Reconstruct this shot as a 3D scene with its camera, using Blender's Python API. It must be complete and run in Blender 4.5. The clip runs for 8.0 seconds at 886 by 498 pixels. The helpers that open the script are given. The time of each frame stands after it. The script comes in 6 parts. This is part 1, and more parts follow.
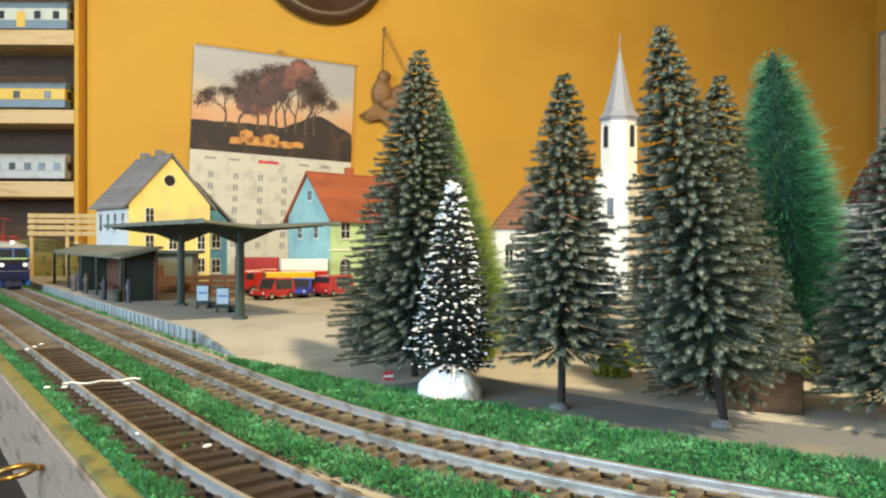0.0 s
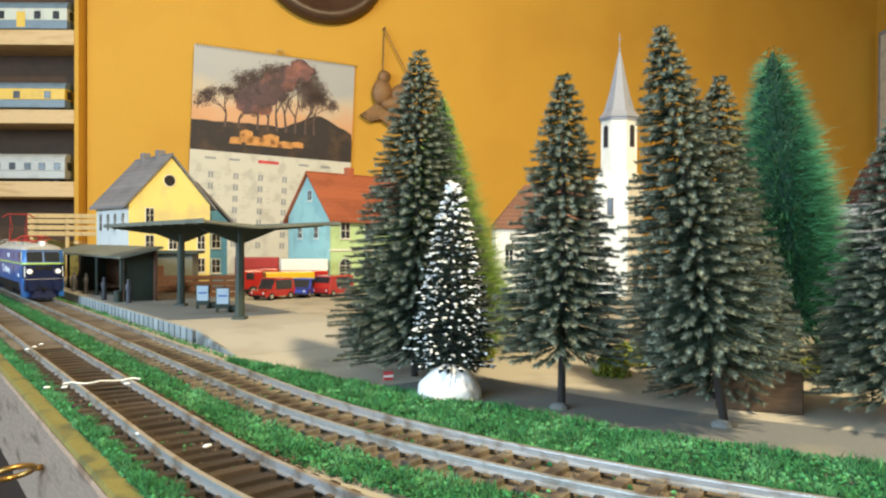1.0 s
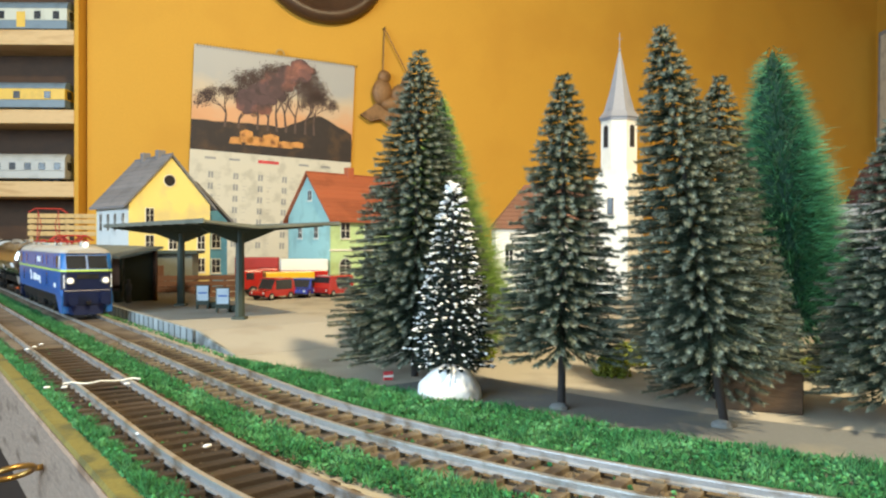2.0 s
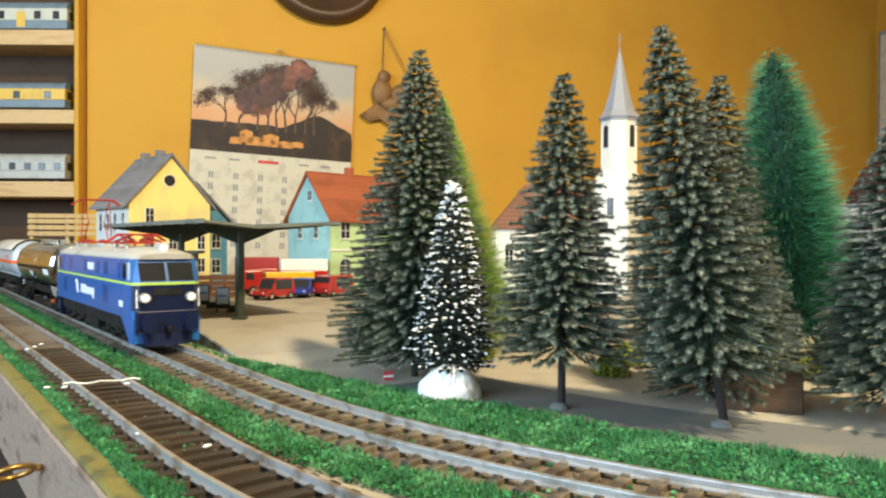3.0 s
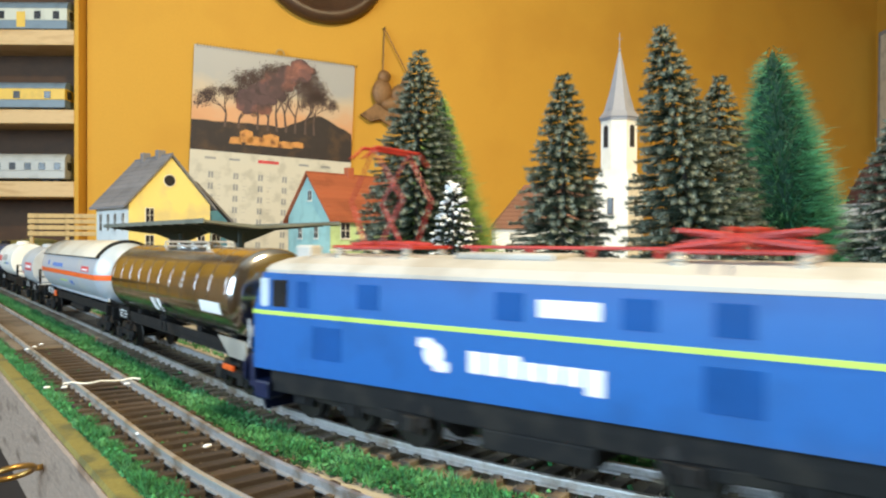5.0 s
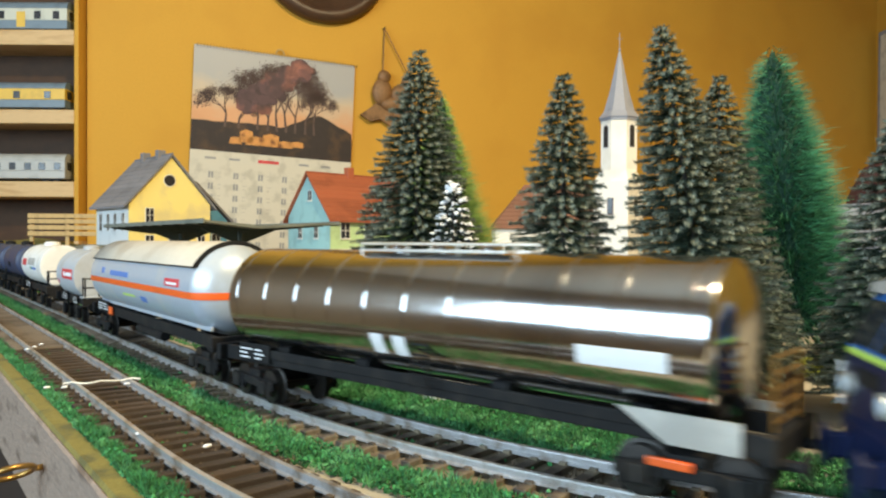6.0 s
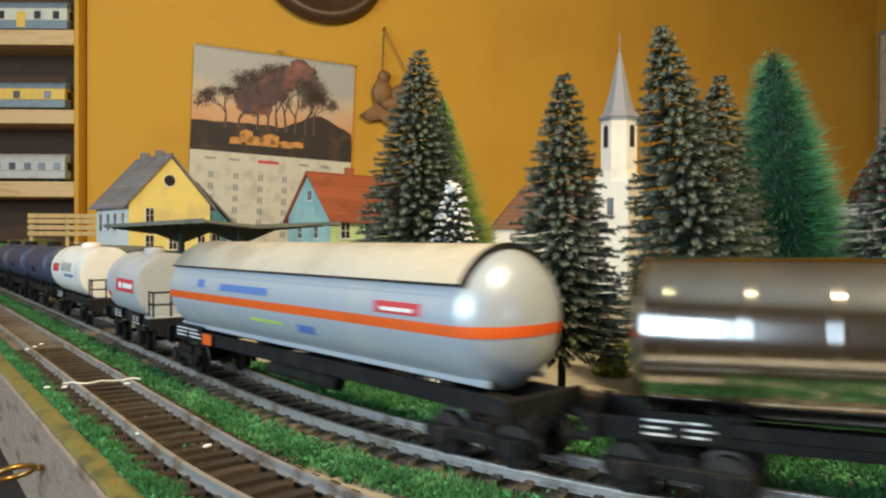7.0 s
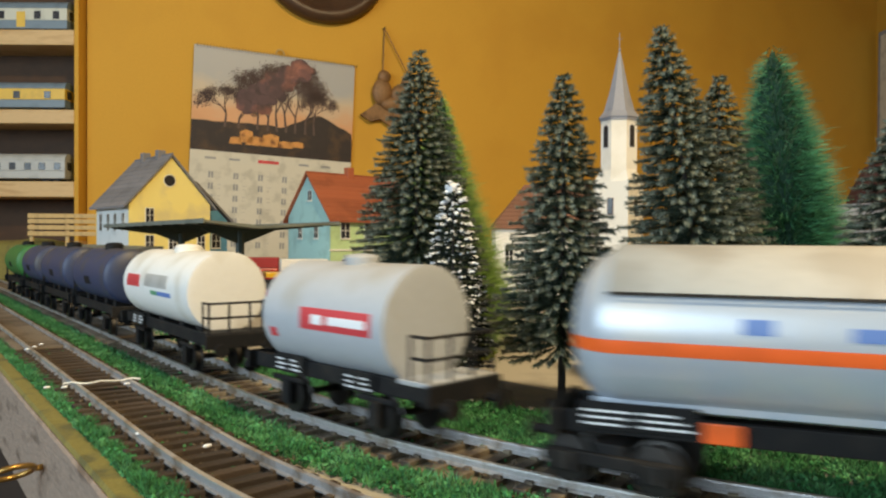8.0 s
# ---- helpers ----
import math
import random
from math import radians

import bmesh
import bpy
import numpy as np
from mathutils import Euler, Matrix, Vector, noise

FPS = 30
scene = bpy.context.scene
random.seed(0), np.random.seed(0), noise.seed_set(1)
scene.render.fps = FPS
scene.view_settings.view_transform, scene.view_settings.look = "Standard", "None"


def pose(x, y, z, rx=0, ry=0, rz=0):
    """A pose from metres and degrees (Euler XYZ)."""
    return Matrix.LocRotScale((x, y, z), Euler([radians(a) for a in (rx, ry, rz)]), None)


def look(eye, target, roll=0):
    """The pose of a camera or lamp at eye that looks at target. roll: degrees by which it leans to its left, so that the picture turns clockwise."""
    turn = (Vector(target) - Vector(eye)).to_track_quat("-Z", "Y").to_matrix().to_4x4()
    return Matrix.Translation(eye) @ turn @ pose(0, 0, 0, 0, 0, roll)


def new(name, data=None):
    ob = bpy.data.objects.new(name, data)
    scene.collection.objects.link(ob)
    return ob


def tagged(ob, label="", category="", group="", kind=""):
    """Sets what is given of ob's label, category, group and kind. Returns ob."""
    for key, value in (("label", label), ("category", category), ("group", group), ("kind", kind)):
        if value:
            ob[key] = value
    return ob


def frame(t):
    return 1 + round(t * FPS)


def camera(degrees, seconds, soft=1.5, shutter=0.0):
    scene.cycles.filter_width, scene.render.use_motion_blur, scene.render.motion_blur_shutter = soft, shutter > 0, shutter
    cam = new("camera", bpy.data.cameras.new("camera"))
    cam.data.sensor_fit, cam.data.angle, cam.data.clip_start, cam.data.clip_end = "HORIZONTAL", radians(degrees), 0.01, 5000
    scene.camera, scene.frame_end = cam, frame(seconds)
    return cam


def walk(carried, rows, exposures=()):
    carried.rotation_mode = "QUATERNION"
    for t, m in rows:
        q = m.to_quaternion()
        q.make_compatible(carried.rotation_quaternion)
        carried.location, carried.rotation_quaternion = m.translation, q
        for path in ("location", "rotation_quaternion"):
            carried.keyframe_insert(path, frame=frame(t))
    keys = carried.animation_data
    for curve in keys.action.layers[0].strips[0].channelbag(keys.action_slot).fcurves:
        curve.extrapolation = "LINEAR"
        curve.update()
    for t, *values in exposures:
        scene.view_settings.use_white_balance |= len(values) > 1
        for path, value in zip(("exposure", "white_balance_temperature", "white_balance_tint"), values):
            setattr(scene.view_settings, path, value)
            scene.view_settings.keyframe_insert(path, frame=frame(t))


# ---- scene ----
cam = camera(63.0, 8.0, soft=2.2, shutter=0.5)
EYE = (0.0, 0.0, 0.05985)
AIM = Matrix.Translation(EYE) @ pose(0, 0, 0, 90 - 0.604, 0, 0) @ pose(0, 0, 0, 0, 0, 0.31)
walk(cam, [(0.0, AIM), (8.0, AIM)], exposures=[(0.0, -0.08, 6450, 10), (4.5, -0.1, 6450, 10), (6.0, -0.27, 6500, 10), (6.5, -0.46, 6700, 10.5), (7.0, -0.66, 6900, 12), (7.5, -0.6, 6850, 11.5), (8.0, -0.74, 6950, 13)])

# ---- light: a warm room lamp behind the camera, cool daylight from a window ----
world = bpy.data.worlds.new("room_air")
scene.world = world
world.use_nodes = True
world.node_tree.nodes["Background"].inputs[0].default_value = (0.9, 0.75, 0.55, 1)
world.node_tree.nodes["Background"].inputs[1].default_value = 0.02


def lamp(name, kind, energy, colour, m, size=0.1, size_y=None):
    data = bpy.data.lights.new(name, kind)
    data.energy, data.color = energy, colour
    if kind == "AREA":
        data.shape, data.size, data.size_y = "RECTANGLE", size, size_y or size
    else:
        data.shadow_soft_size = size
    ob = new(name, data)
    ob.matrix_world = m
    return ob


WARM = lamp("room_lamp_light", "SPOT", 146, (1.0, 0.81, 0.49), look((0.50, -0.36, 1.14), (-0.14, 0.72, 0.02)), 0.05)
WARM.data.spot_size, WARM.data.spot_blend = radians(105), 1.0
WINDOW = look((-0.98, -0.64, 0.48), (0.0, 0.3, 0.48))
COOL = lamp("window_light", "AREA", 41.0, (0.64, 0.85, 1.0), WINDOW, 1.5, 0.66)

MM = 0.00095         # one drawing unit in metres
TURN = math.radians(-52.4)      # heading of the straight track
ALONG = Vector((math.cos(TURN), math.sin(TURN), 0))
ACROSS = Vector((-math.sin(TURN), math.cos(TURN), 0))
RAIL = 6.0          # rail top above the board
BEND, BEGIN, SHIFT = 444.7, -261.0, 116.6
HALF = 9.5           # track centre to rail
STRAIGHT = 9999.0    # a line that never bends
CENTRE = ALONG * BEGIN + ACROSS * (SHIFT + BEND)


def way(s, off=0.0, shift=SHIFT, bend=BEND, begin=BEGIN):
    """Place and heading (degrees) at s along a track; off: distance to the outer side."""
    if s < begin:
        return ALONG * s + ACROSS * (shift - off), math.degrees(TURN)
    mid = ALONG * begin + ACROSS * (shift + bend)
    a = TURN - math.pi / 2 + (s - begin) / bend
    return mid + Vector((math.cos(a), math.sin(a), 0)) * (bend + off), math.degrees(a) + 90


SECOND = dict(shift=69.2, bend=465.3, begin=-212.0)


# ---- materials ----
def material(name, colour, rough=0.6, metal=0.0, grain=900.0, vary=0.25, bump=0.15, stain=None, stain_scale=40.0, stain_at=(0.5, 0.65), glow=0.0, spec=0.5, per=0.0, coat=0.0, stretch=None):
    """A surface with fine grain, broad blotches and a little relief."""
    m = bpy.data.materials.new(name)
    m.use_nodes = True
    nt = m.node_tree
    n, l = nt.nodes, nt.links
    b = n["Principled BSDF"]
    b.inputs["Roughness"].default_value = rough
    b.inputs["Metallic"].default_value = metal
    b.inputs["Specular IOR Level"].default_value = spec
    b.inputs["Coat Weight"].default_value = coat
    geo = n.new("ShaderNodeTexCoord")
    place = geo.outputs["Object"]
    if stretch:
        mp = n.new("ShaderNodeMapping")
        mp.inputs["Scale"].default_value = stretch
        l.new(place, mp.inputs[0])
        place = mp.outputs[0]
    fine = n.new("ShaderNodeTexNoise")
    fine.inputs["Scale"].default_value, fine.inputs["Detail"].default_value = grain, 4
    broad = n.new("ShaderNodeTexNoise")
    broad.inputs["Scale"].default_value, broad.inputs["Detail"].default_value = stain_scale, 5
    l.new(place, fine.inputs["Vector"])
    l.new(place, broad.inputs["Vector"])
    mix = n.new("ShaderNodeMix")
    mix.data_type = "RGBA"
    mix.inputs[6].default_value = (*[c * (1 - vary) for c in colour], 1)
    mix.inputs[7].default_value = (*[min(1, c * (1 + vary)) for c in colour], 1)
    l.new(fine.outputs["Fac"], mix.inputs[0])
    out = mix.outputs[2]
    ramp = n.new("ShaderNodeMapRange")
    ramp.inputs[1].default_value, ramp.inputs[2].default_value = stain_at
    l.new(broad.outputs["Fac"], ramp.inputs[0])
    two = n.new("ShaderNodeMix")
    two.data_type = "RGBA"
    st = stain or [c * 0.8 for c in colour]
    two.inputs[7].default_value = (*st, 1)
    l.new(ramp.outputs[0], two.inputs[0])
    l.new(out, two.inputs[6])
    out = two.outputs[2]
    if per:
        info = n.new("ShaderNodeObjectInfo")
        isl = n.new("ShaderNodeNewGeometry")
        add = n.new("ShaderNodeMath")
        add.operation = "ADD"
        l.new(info.outputs["Random"], add.inputs[0])
        l.new(isl.outputs["Random Per Island"], add.inputs[1])
        fr = n.new("ShaderNodeMath")
        fr.operation = "FRACT"
        l.new(add.outputs[0], fr.inputs[0])
        mr = n.new("ShaderNodeMapRange")
        mr.inputs[3].default_value, mr.inputs[4].default_value = 1 - per, 1 + per
        l.new(fr.outputs[0], mr.inputs[0])
        hsv = n.new("ShaderNodeHueSaturation")
        l.new(mr.outputs[0], hsv.inputs["Value"])
        l.new(out, hsv.inputs["Color"])
        out = hsv.outputs[0]
    l.new(out, b.inputs["Base Color"])
    if bump:
        bp = n.new("ShaderNodeBump")
        bp.inputs["Strength"].default_value, bp.inputs["Distance"].default_value = bump, 0.0006
        l.new(fine.outputs["Fac"], bp.inputs["Height"])
        l.new(bp.outputs[0], b.inputs["Normal"])
    if glow:
        b.inputs["Emission Color"].default_value = (*colour, 1)
        b.inputs["Emission Strength"].default_value = glow
    return m


M = dict(
    wall=material("orange_wall_paint", (0.6, 0.32, 0.034), 0.75, grain=260, vary=0.06, bump=0.35, stain=(0.56, 0.29, 0.03), stain_scale=5),
    beige=material("beige_wall_paint", (0.42, 0.36, 0.28), 0.8, grain=200, vary=0.06),
    ceiling=material("ceiling_paint", (0.75, 0.7, 0.6), 0.9, grain=100, vary=0.05),
    floor=material("floor_boards", (0.2, 0.11, 0.05), 0.5, grain=60, stretch=(1, 8, 1)),
    shelf=material("shelf_pine", (0.62, 0.42, 0.2), 0.55, grain=120, vary=0.15, stain=(0.5, 0.31, 0.13), stain_scale=14, stretch=(1, 6, 8)),
    shelf_shade=material("shaded_shelf_back", (0.07, 0.032, 0.012), 0.7, grain=120, vary=0.2, stretch=(1, 6, 1)),
    ground=material("sandy_board_ground", (0.42, 0.385, 0.32), 0.9, grain=1400, vary=0.2, bump=0.5, stain=(0.33, 0.3, 0.25), stain_scale=28),
    deck=material("grey_platform_deck", (0.38, 0.35, 0.3), 0.9, grain=1600, vary=0.15, bump=0.3, stain=(0.33, 0.295, 0.245), stain_scale=30),
    kerb=material("blue_grey_platform_edge", (0.3, 0.345, 0.37), 0.8, grain=900, vary=0.2, stain=(0.13, 0.14, 0.14), stain_scale=80, per=0.15),
    plank=material("weathered_frame_plank", (0.27, 0.2, 0.155), 0.8, grain=220, vary=0.35, bump=0.7, stain=(0.13, 0.09, 0.065), stain_scale=45, stain_at=(0.55, 0.7), stretch=(1, 1, 4)),
    moss=material("olive_edge_paint", (0.17, 0.145, 0.035), 0.85, grain=700, vary=0.35, bump=0.6, stain=(0.09, 0.085, 0.03), stain_scale=90),
    bed=material("brown_track_bed", (0.026, 0.019, 0.013), 0.95, grain=1500, vary=0.5, bump=0.8, stain=(0.07, 0.055, 0.036), stain_scale=60, stain_at=(0.58, 0.75)),
    dirt=material("grey_brown_dirt", (0.15, 0.115, 0.08), 0.95, grain=900, vary=0.45, bump=0.9, stain=(0.075, 0.052, 0.034), stain_scale=45, stain_at=(0.45, 0.6)),
    # dark green for the shade deep inside the bristle crowns
    brushcore=material("shade_green_core", (0.012, 0.05, 0.028), 0.9, grain=500, vary=0.4),
    sand=material("sandy_track_bed", (0.17, 0.135, 0.09), 0.95, grain=1300, vary=0.45, bump=0.9, stain=(0.08, 0.06, 0.04), stain_scale=70),
    # grey of sandy ground in tree shade, with sandy blotches; also on tree feet
    grey_ground=material("shade_greyed_ground", (0.15, 0.155, 0.155), 0.9, grain=1200, vary=0.25, bump=0.5, stain=(0.24, 0.22, 0.17), stain_scale=30, stain_at=(0.52, 0.7)),
    # near black, holds the shade below the board
    stain=material("underside_shade_brown", (0.025, 0.014, 0.009), 0.9, grain=200, vary=0.3),
    frost=material("frosted_needle_tips", (0.185, 0.21, 0.16), 0.85, grain=900, vary=0.3, per=0.4),
    joint=material("dark_joint_post", (0.07, 0.085, 0.1), 0.8, grain=600, vary=0.2),
    sleeper=material("brown_sleeper_plastic", (0.05, 0.036, 0.026), 0.7, grain=1500, vary=0.35, bump=0.3, stain=(0.22, 0.18, 0.12), stain_scale=90, stain_at=(0.46, 0.66), per=0.35),
    dark_sleeper=material("dark_brown_sleeper_plastic", (0.042, 0.028, 0.019), 0.75, grain=1500, vary=0.35, bump=0.3, stain=(0.12, 0.085, 0.05), stain_scale=90, stain_at=(0.56, 0.75), per=0.35),
    rail=material("nickel_rail", (0.55, 0.55, 0.56), 0.38, metal=0.7, grain=1200, vary=0.2, stain=(0.3, 0.25, 0.2), stain_scale=110, bump=0.1),
    grass=material("foam_turf", (0.03, 0.155, 0.05), 0.95, grain=1200, vary=0.4, per=0.65, stain=(0.09, 0.28, 0.115), stain_scale=90, stain_at=(0.5, 0.62)),
    bark=material("dark_trunk_plastic", (0.05, 0.045, 0.045), 0.6, grain=900, vary=0.3),
    needle=material("frosted_dark_needles", (0.032, 0.055, 0.036), 0.8, grain=900, vary=0.3, per=0.5, stain=(0.08, 0.105, 0.075), stain_scale=300, stain_at=(0.5, 0.7)),
    darkneedle=material("dark_green_needles", (0.015, 0.03, 0.025), 0.8, grain=900, vary=0.3, per=0.4),
    brush=material("green_bristles", (0.05, 0.2, 0.105), 0.5, grain=700, vary=0.35, per=0.75),
    # green bristles with the lamp's yellow light put into the colour
    lamplit_brush=material("lamplit_green_bristles", (0.16, 0.27, 0.06), 0.55, grain=700, vary=0.35, per=0.6),
    snow=material("snow_flock", (0.85, 0.87, 0.9), 0.8, grain=1200, vary=0.06, bump=0.5),
    blue=material("loco_blue_paint", (0.014, 0.118, 0.41), 0.32, grain=300, vary=0.06, bump=0.02, coat=0.3),
    navy=material("loco_navy_paint", (0.006, 0.012, 0.05), 0.35, grain=300, vary=0.1, bump=0.02),
    shade_blue=material("blue_tinted_window", (0.011, 0.085, 0.32), 0.2, grain=300, vary=0.1, bump=0),
    roofgrey=material("loco_roof_grey", (0.43, 0.42, 0.4), 0.55, grain=500, vary=0.08, stain=(0.34, 0.32, 0.29), stain_scale=60),
    lime=material("lime_stripe_paint", (0.5, 0.72, 0.12), 0.4, grain=300, vary=0.05, bump=0),
    white=material("white_print", (0.85, 0.86, 0.88), 0.5, grain=300, vary=0.04, bump=0),
    red=material("red_oxide_paint", (0.38, 0.03, 0.025), 0.45, grain=500, vary=0.15),
    black=material("black_frame_plastic", (0.007, 0.007, 0.008), 0.75, grain=700, vary=0.3, stain=(0.018, 0.016, 0.014), stain_scale=120, spec=0.3),
    steel=material("wheel_steel", (0.035, 0.032, 0.03), 0.45, metal=0.6, grain=600),
    pane=material("dark_cab_glass", (0.02, 0.022, 0.025), 0.08, grain=300, vary=0.1, bump=0),
    bright_pane=material("side_glass", (0.55, 0.65, 0.75), 0.08, grain=300, vary=0.1, bump=0),
    lit=material("headlight_glass", (1.0, 0.95, 0.85), 0.2, grain=300, vary=0.02, bump=0, glow=1.1),
    brass=material("aged_brass", (0.5, 0.3, 0.09), 0.35, metal=0.9, grain=700, vary=0.3),
    rim=material("headlight_rim", (0.7, 0.7, 0.66), 0.3, metal=0.6, grain=300, bump=0),
)


# ---- building helpers: meshes are drawn in drawing units ----
def mesh_of(name, bm, mat, smooth=False):
    for v in bm.verts:
        v.co *= MM
    me = bpy.data.meshes.new(name)
    bm.normal_update()
    bm.to_mesh(me)
    bm.free()
    me.materials.append(mat)
    if smooth:
        for p in me.polygons:
            p.use_smooth = True
    return me


def part(name, bm, mat, parent=None, label="", smooth=False):
    ob = new(name, mesh_of(name, bm, mat, smooth))
    if parent is not None:
        ob.parent = parent
    if label:
        ob["label"] = label
    return ob


def piece(name, me, parent, m):
    """One more object on a shared mesh; m in mm."""
    ob = new(name, me)
    ob.parent = parent
    ob.matrix_basis = mm(m)
    return ob


def mm(m):
    m = m.copy()
    m.translation = m.translation * MM
    return m


def thing(name, label, category, m=None, group="", kind=""):
    ob = tagged(new(name), label, category, group, kind)
    if m is not None:
        ob.matrix_basis = mm(m)
    return ob


def box(bm, x0, x1, y0, y1, z0, z1, bevel=0.0, m=None):
    r = bmesh.ops.create_cube(bm, size=1, matrix=Matrix.LocRotScale(((x0 + x1) / 2, (y0 + y1) / 2, (z0 + z1) / 2), None, (abs(x1 - x0), abs(y1 - y0), abs(z1 - z0))))
    vs = r["verts"]
    if bevel:
        es = list({e for v in vs for e in v.link_edges})
        o = bmesh.ops.bevel(bm, geom=es, offset=bevel, segments=2, affect="EDGES", profile=0.5)
        vs = list({v for f in o["faces"] for v in f.verts} | {v for v in vs if v.is_valid})
    if m is not None:
        bmesh.ops.transform(bm, matrix=m, verts=vs)
    return bm


def cube(*a, bevel=0.0, m=None):
    return box(bmesh.new(), *a, bevel=bevel, m=m)


def tube(bm, a, b, r, r2=None, seg=10):
    a, b = Vector(a), Vector(b)
    d = b - a
    m = Matrix.Translation((a + b) / 2) @ d.to_track_quat("Z", "Y").to_matrix().to_4x4()
    bmesh.ops.create_cone(bm, cap_ends=True, segments=seg, radius1=r, radius2=r if r2 is None else r2, depth=d.length, matrix=m)
    return bm


def rod(a, b, r, r2=None, seg=10):
    return tube(bmesh.new(), a, b, r, r2, seg)


def ball(bm, c, r, squash=(1, 1, 1), seg=10):
    bmesh.ops.create_uvsphere(bm, u_segments=seg, v_segments=max(4, seg // 2 + 1), radius=1, matrix=Matrix.LocRotScale(c, None, [r * k for k in squash]))
    return bm


def lathe(profile, seg=24, axis="Z", bm=None):
    """profile: (radius, height) pairs, turned round an axis."""
    bm = bm or bmesh.new()
    rings = []
    for r, h in profile:
        ring = []
        for i in range(seg):
            a = 2 * math.pi * i / seg
            p = (r * math.cos(a), r * math.sin(a), h)
            ring.append(bm.verts.new(p if axis == "Z" else (p[2], p[0], p[1])))
        rings.append(ring)
    for u, v in zip(rings, rings[1:]):
        for i in range(seg):
            bm.faces.new((u[i], u[(i + 1) % seg], v[(i + 1) % seg], v[i]))
    bm.faces.new(rings[0][::-1])
    bm.faces.new(rings[-1])
    bmesh.ops.recalc_face_normals(bm, faces=bm.faces)
    return bm


def loft(sections, bm=None, cap=True):
    """Closed outlines of one length, joined one to the next."""
    bm = bm or bmesh.new()
    rings = [[bm.verts.new(p) for p in s] for s in sections]
    n = len(rings[0])
    for u, v in zip(rings, rings[1:]):
        for i in range(n):
            bm.faces.new((u[i], u[(i + 1) % n], v[(i + 1) % n], v[i]))
    if cap:
        bm.faces.new(rings[0][::-1])
        bm.faces.new(rings[-1])
    bmesh.ops.recalc_face_normals(bm, faces=bm.faces)
    return bm


def prism(outline, z0, z1, bm=None):
    return loft([[(x, y, z0) for x, y in outline], [(x, y, z1) for x, y in outline]], bm)


def raw(verts, faces):
    """A bmesh from plain lists."""
    me = bpy.data.meshes.new("tmp")
    me.from_pydata(verts, [], faces)
    bm = bmesh.new()
    bm.from_mesh(me)
    bpy.data.meshes.remove(me)
    return bm


# ---- room ----
def room():
    back = thing("wall_north", "orange painted room wall", "wall", kind="structure")
    back.matrix_basis = mm(pose(0, 1580, 0, 0, 0, 21.7))
    part("plaster", cube(-700, 1500, 0, 60, -850, 1700), M["wall"], back)
    tagged(part("wall_niche", cube(-1660, -640, 1395, 1450, -850, 1700), M["wall"]), "orange painted wall behind the shelf", "wall", kind="structure")
    east = tagged(part("wall_east", cube(0, 60, -2000, 2200, -850, 1700), M["wall"]), "orange painted side wall", "wall", kind="structure")
    east.location = (1235 * MM, 0, 0)
    tagged(part("wall_west", cube(-1660, -1600, -2000, 1450, -850, 1700), M["beige"]), "beige painted side wall", "wall", kind="structure")
    tagged(part("wall_south", cube(-1660, 1295, -2060, -2000, -850, 1700), M["beige"]), "beige painted rear wall", "wall", kind="structure")
    side = thing("wall_window_side", "beige painted wall with a long window", "wall", kind="structure")
    side.matrix_basis = WINDOW
    for x0, x1, y0, y1 in ((-815, -790, -1360, 1170), (790, 1830, -1360, 1170), (-790, 790, -1360, -350), (-790, 790, 350, 1170)):
        part("plaster", cube(x0, x1, y0, y1, 4, 64), M["beige"], side)
    f = thing("window_1", "long white framed window behind the layout", "window", kind="structure")
    f.matrix_basis = WINDOW
    for x0, x1, y0, y1 in ((-812, -792, -380, 380), (792, 820, -380, 380), (-792, 792, -380, -352), (-792, 792, 352, 380)):
        part("window_frame", cube(x0, x1, y0, y1, -14, 3.5, bevel=1), M["ceiling"], f)
    tagged(part("ceiling", cube(-1700, 1350, -2060, 2200, 1700, 1760), M["ceiling"]), "pale painted ceiling", "ceiling", kind="structure")
    tagged(part("floor", cube(-1700, 1350, -2060, 2200, -910, -850), M["floor"]), "brown boarded floor", "floor", kind="structure")


room()


def edge(off, s0=-1800, s1=200, step=100):
    return [way(s, off, begin=STRAIGHT)[0] for s in np.arange(s0, s1 + 1, step)]


def board():
    outline = [(p.x, p.y) for p in edge(70.0)]
    outline += [(1200, -130), (1200, 2000), (-600, 1300), (-640, 1280), (-1500, 1280)]
    tagged(part("ground", prism(outline, -14, 0), M["ground"]), "sandy grey layout board", "ground", kind="structure")


board()


def sweep(section, s0, s1, step, **k):
    """A profile of (off, z) pairs drawn along a track."""
    rows = []
    for s in np.arange(s0, s1 + 0.1, step):
        rows.append([(*way(s, o, **k)[0].xy, z) for o, z in section])
    return loft(rows)


def forest_floor():
    # thin grey sheet that paints the firs' shade onto the sandy board
    tagged(part("forest_floor", sweep([(-18, -0.3), (-18, 0.35), (-80, 0.45), (-104, 0.2), (-104, -0.3)], -262, 140, 8), M["grey_ground"]), "ground under the firs, greyed for the trees' shade", "ground", kind="structure")


forest_floor()


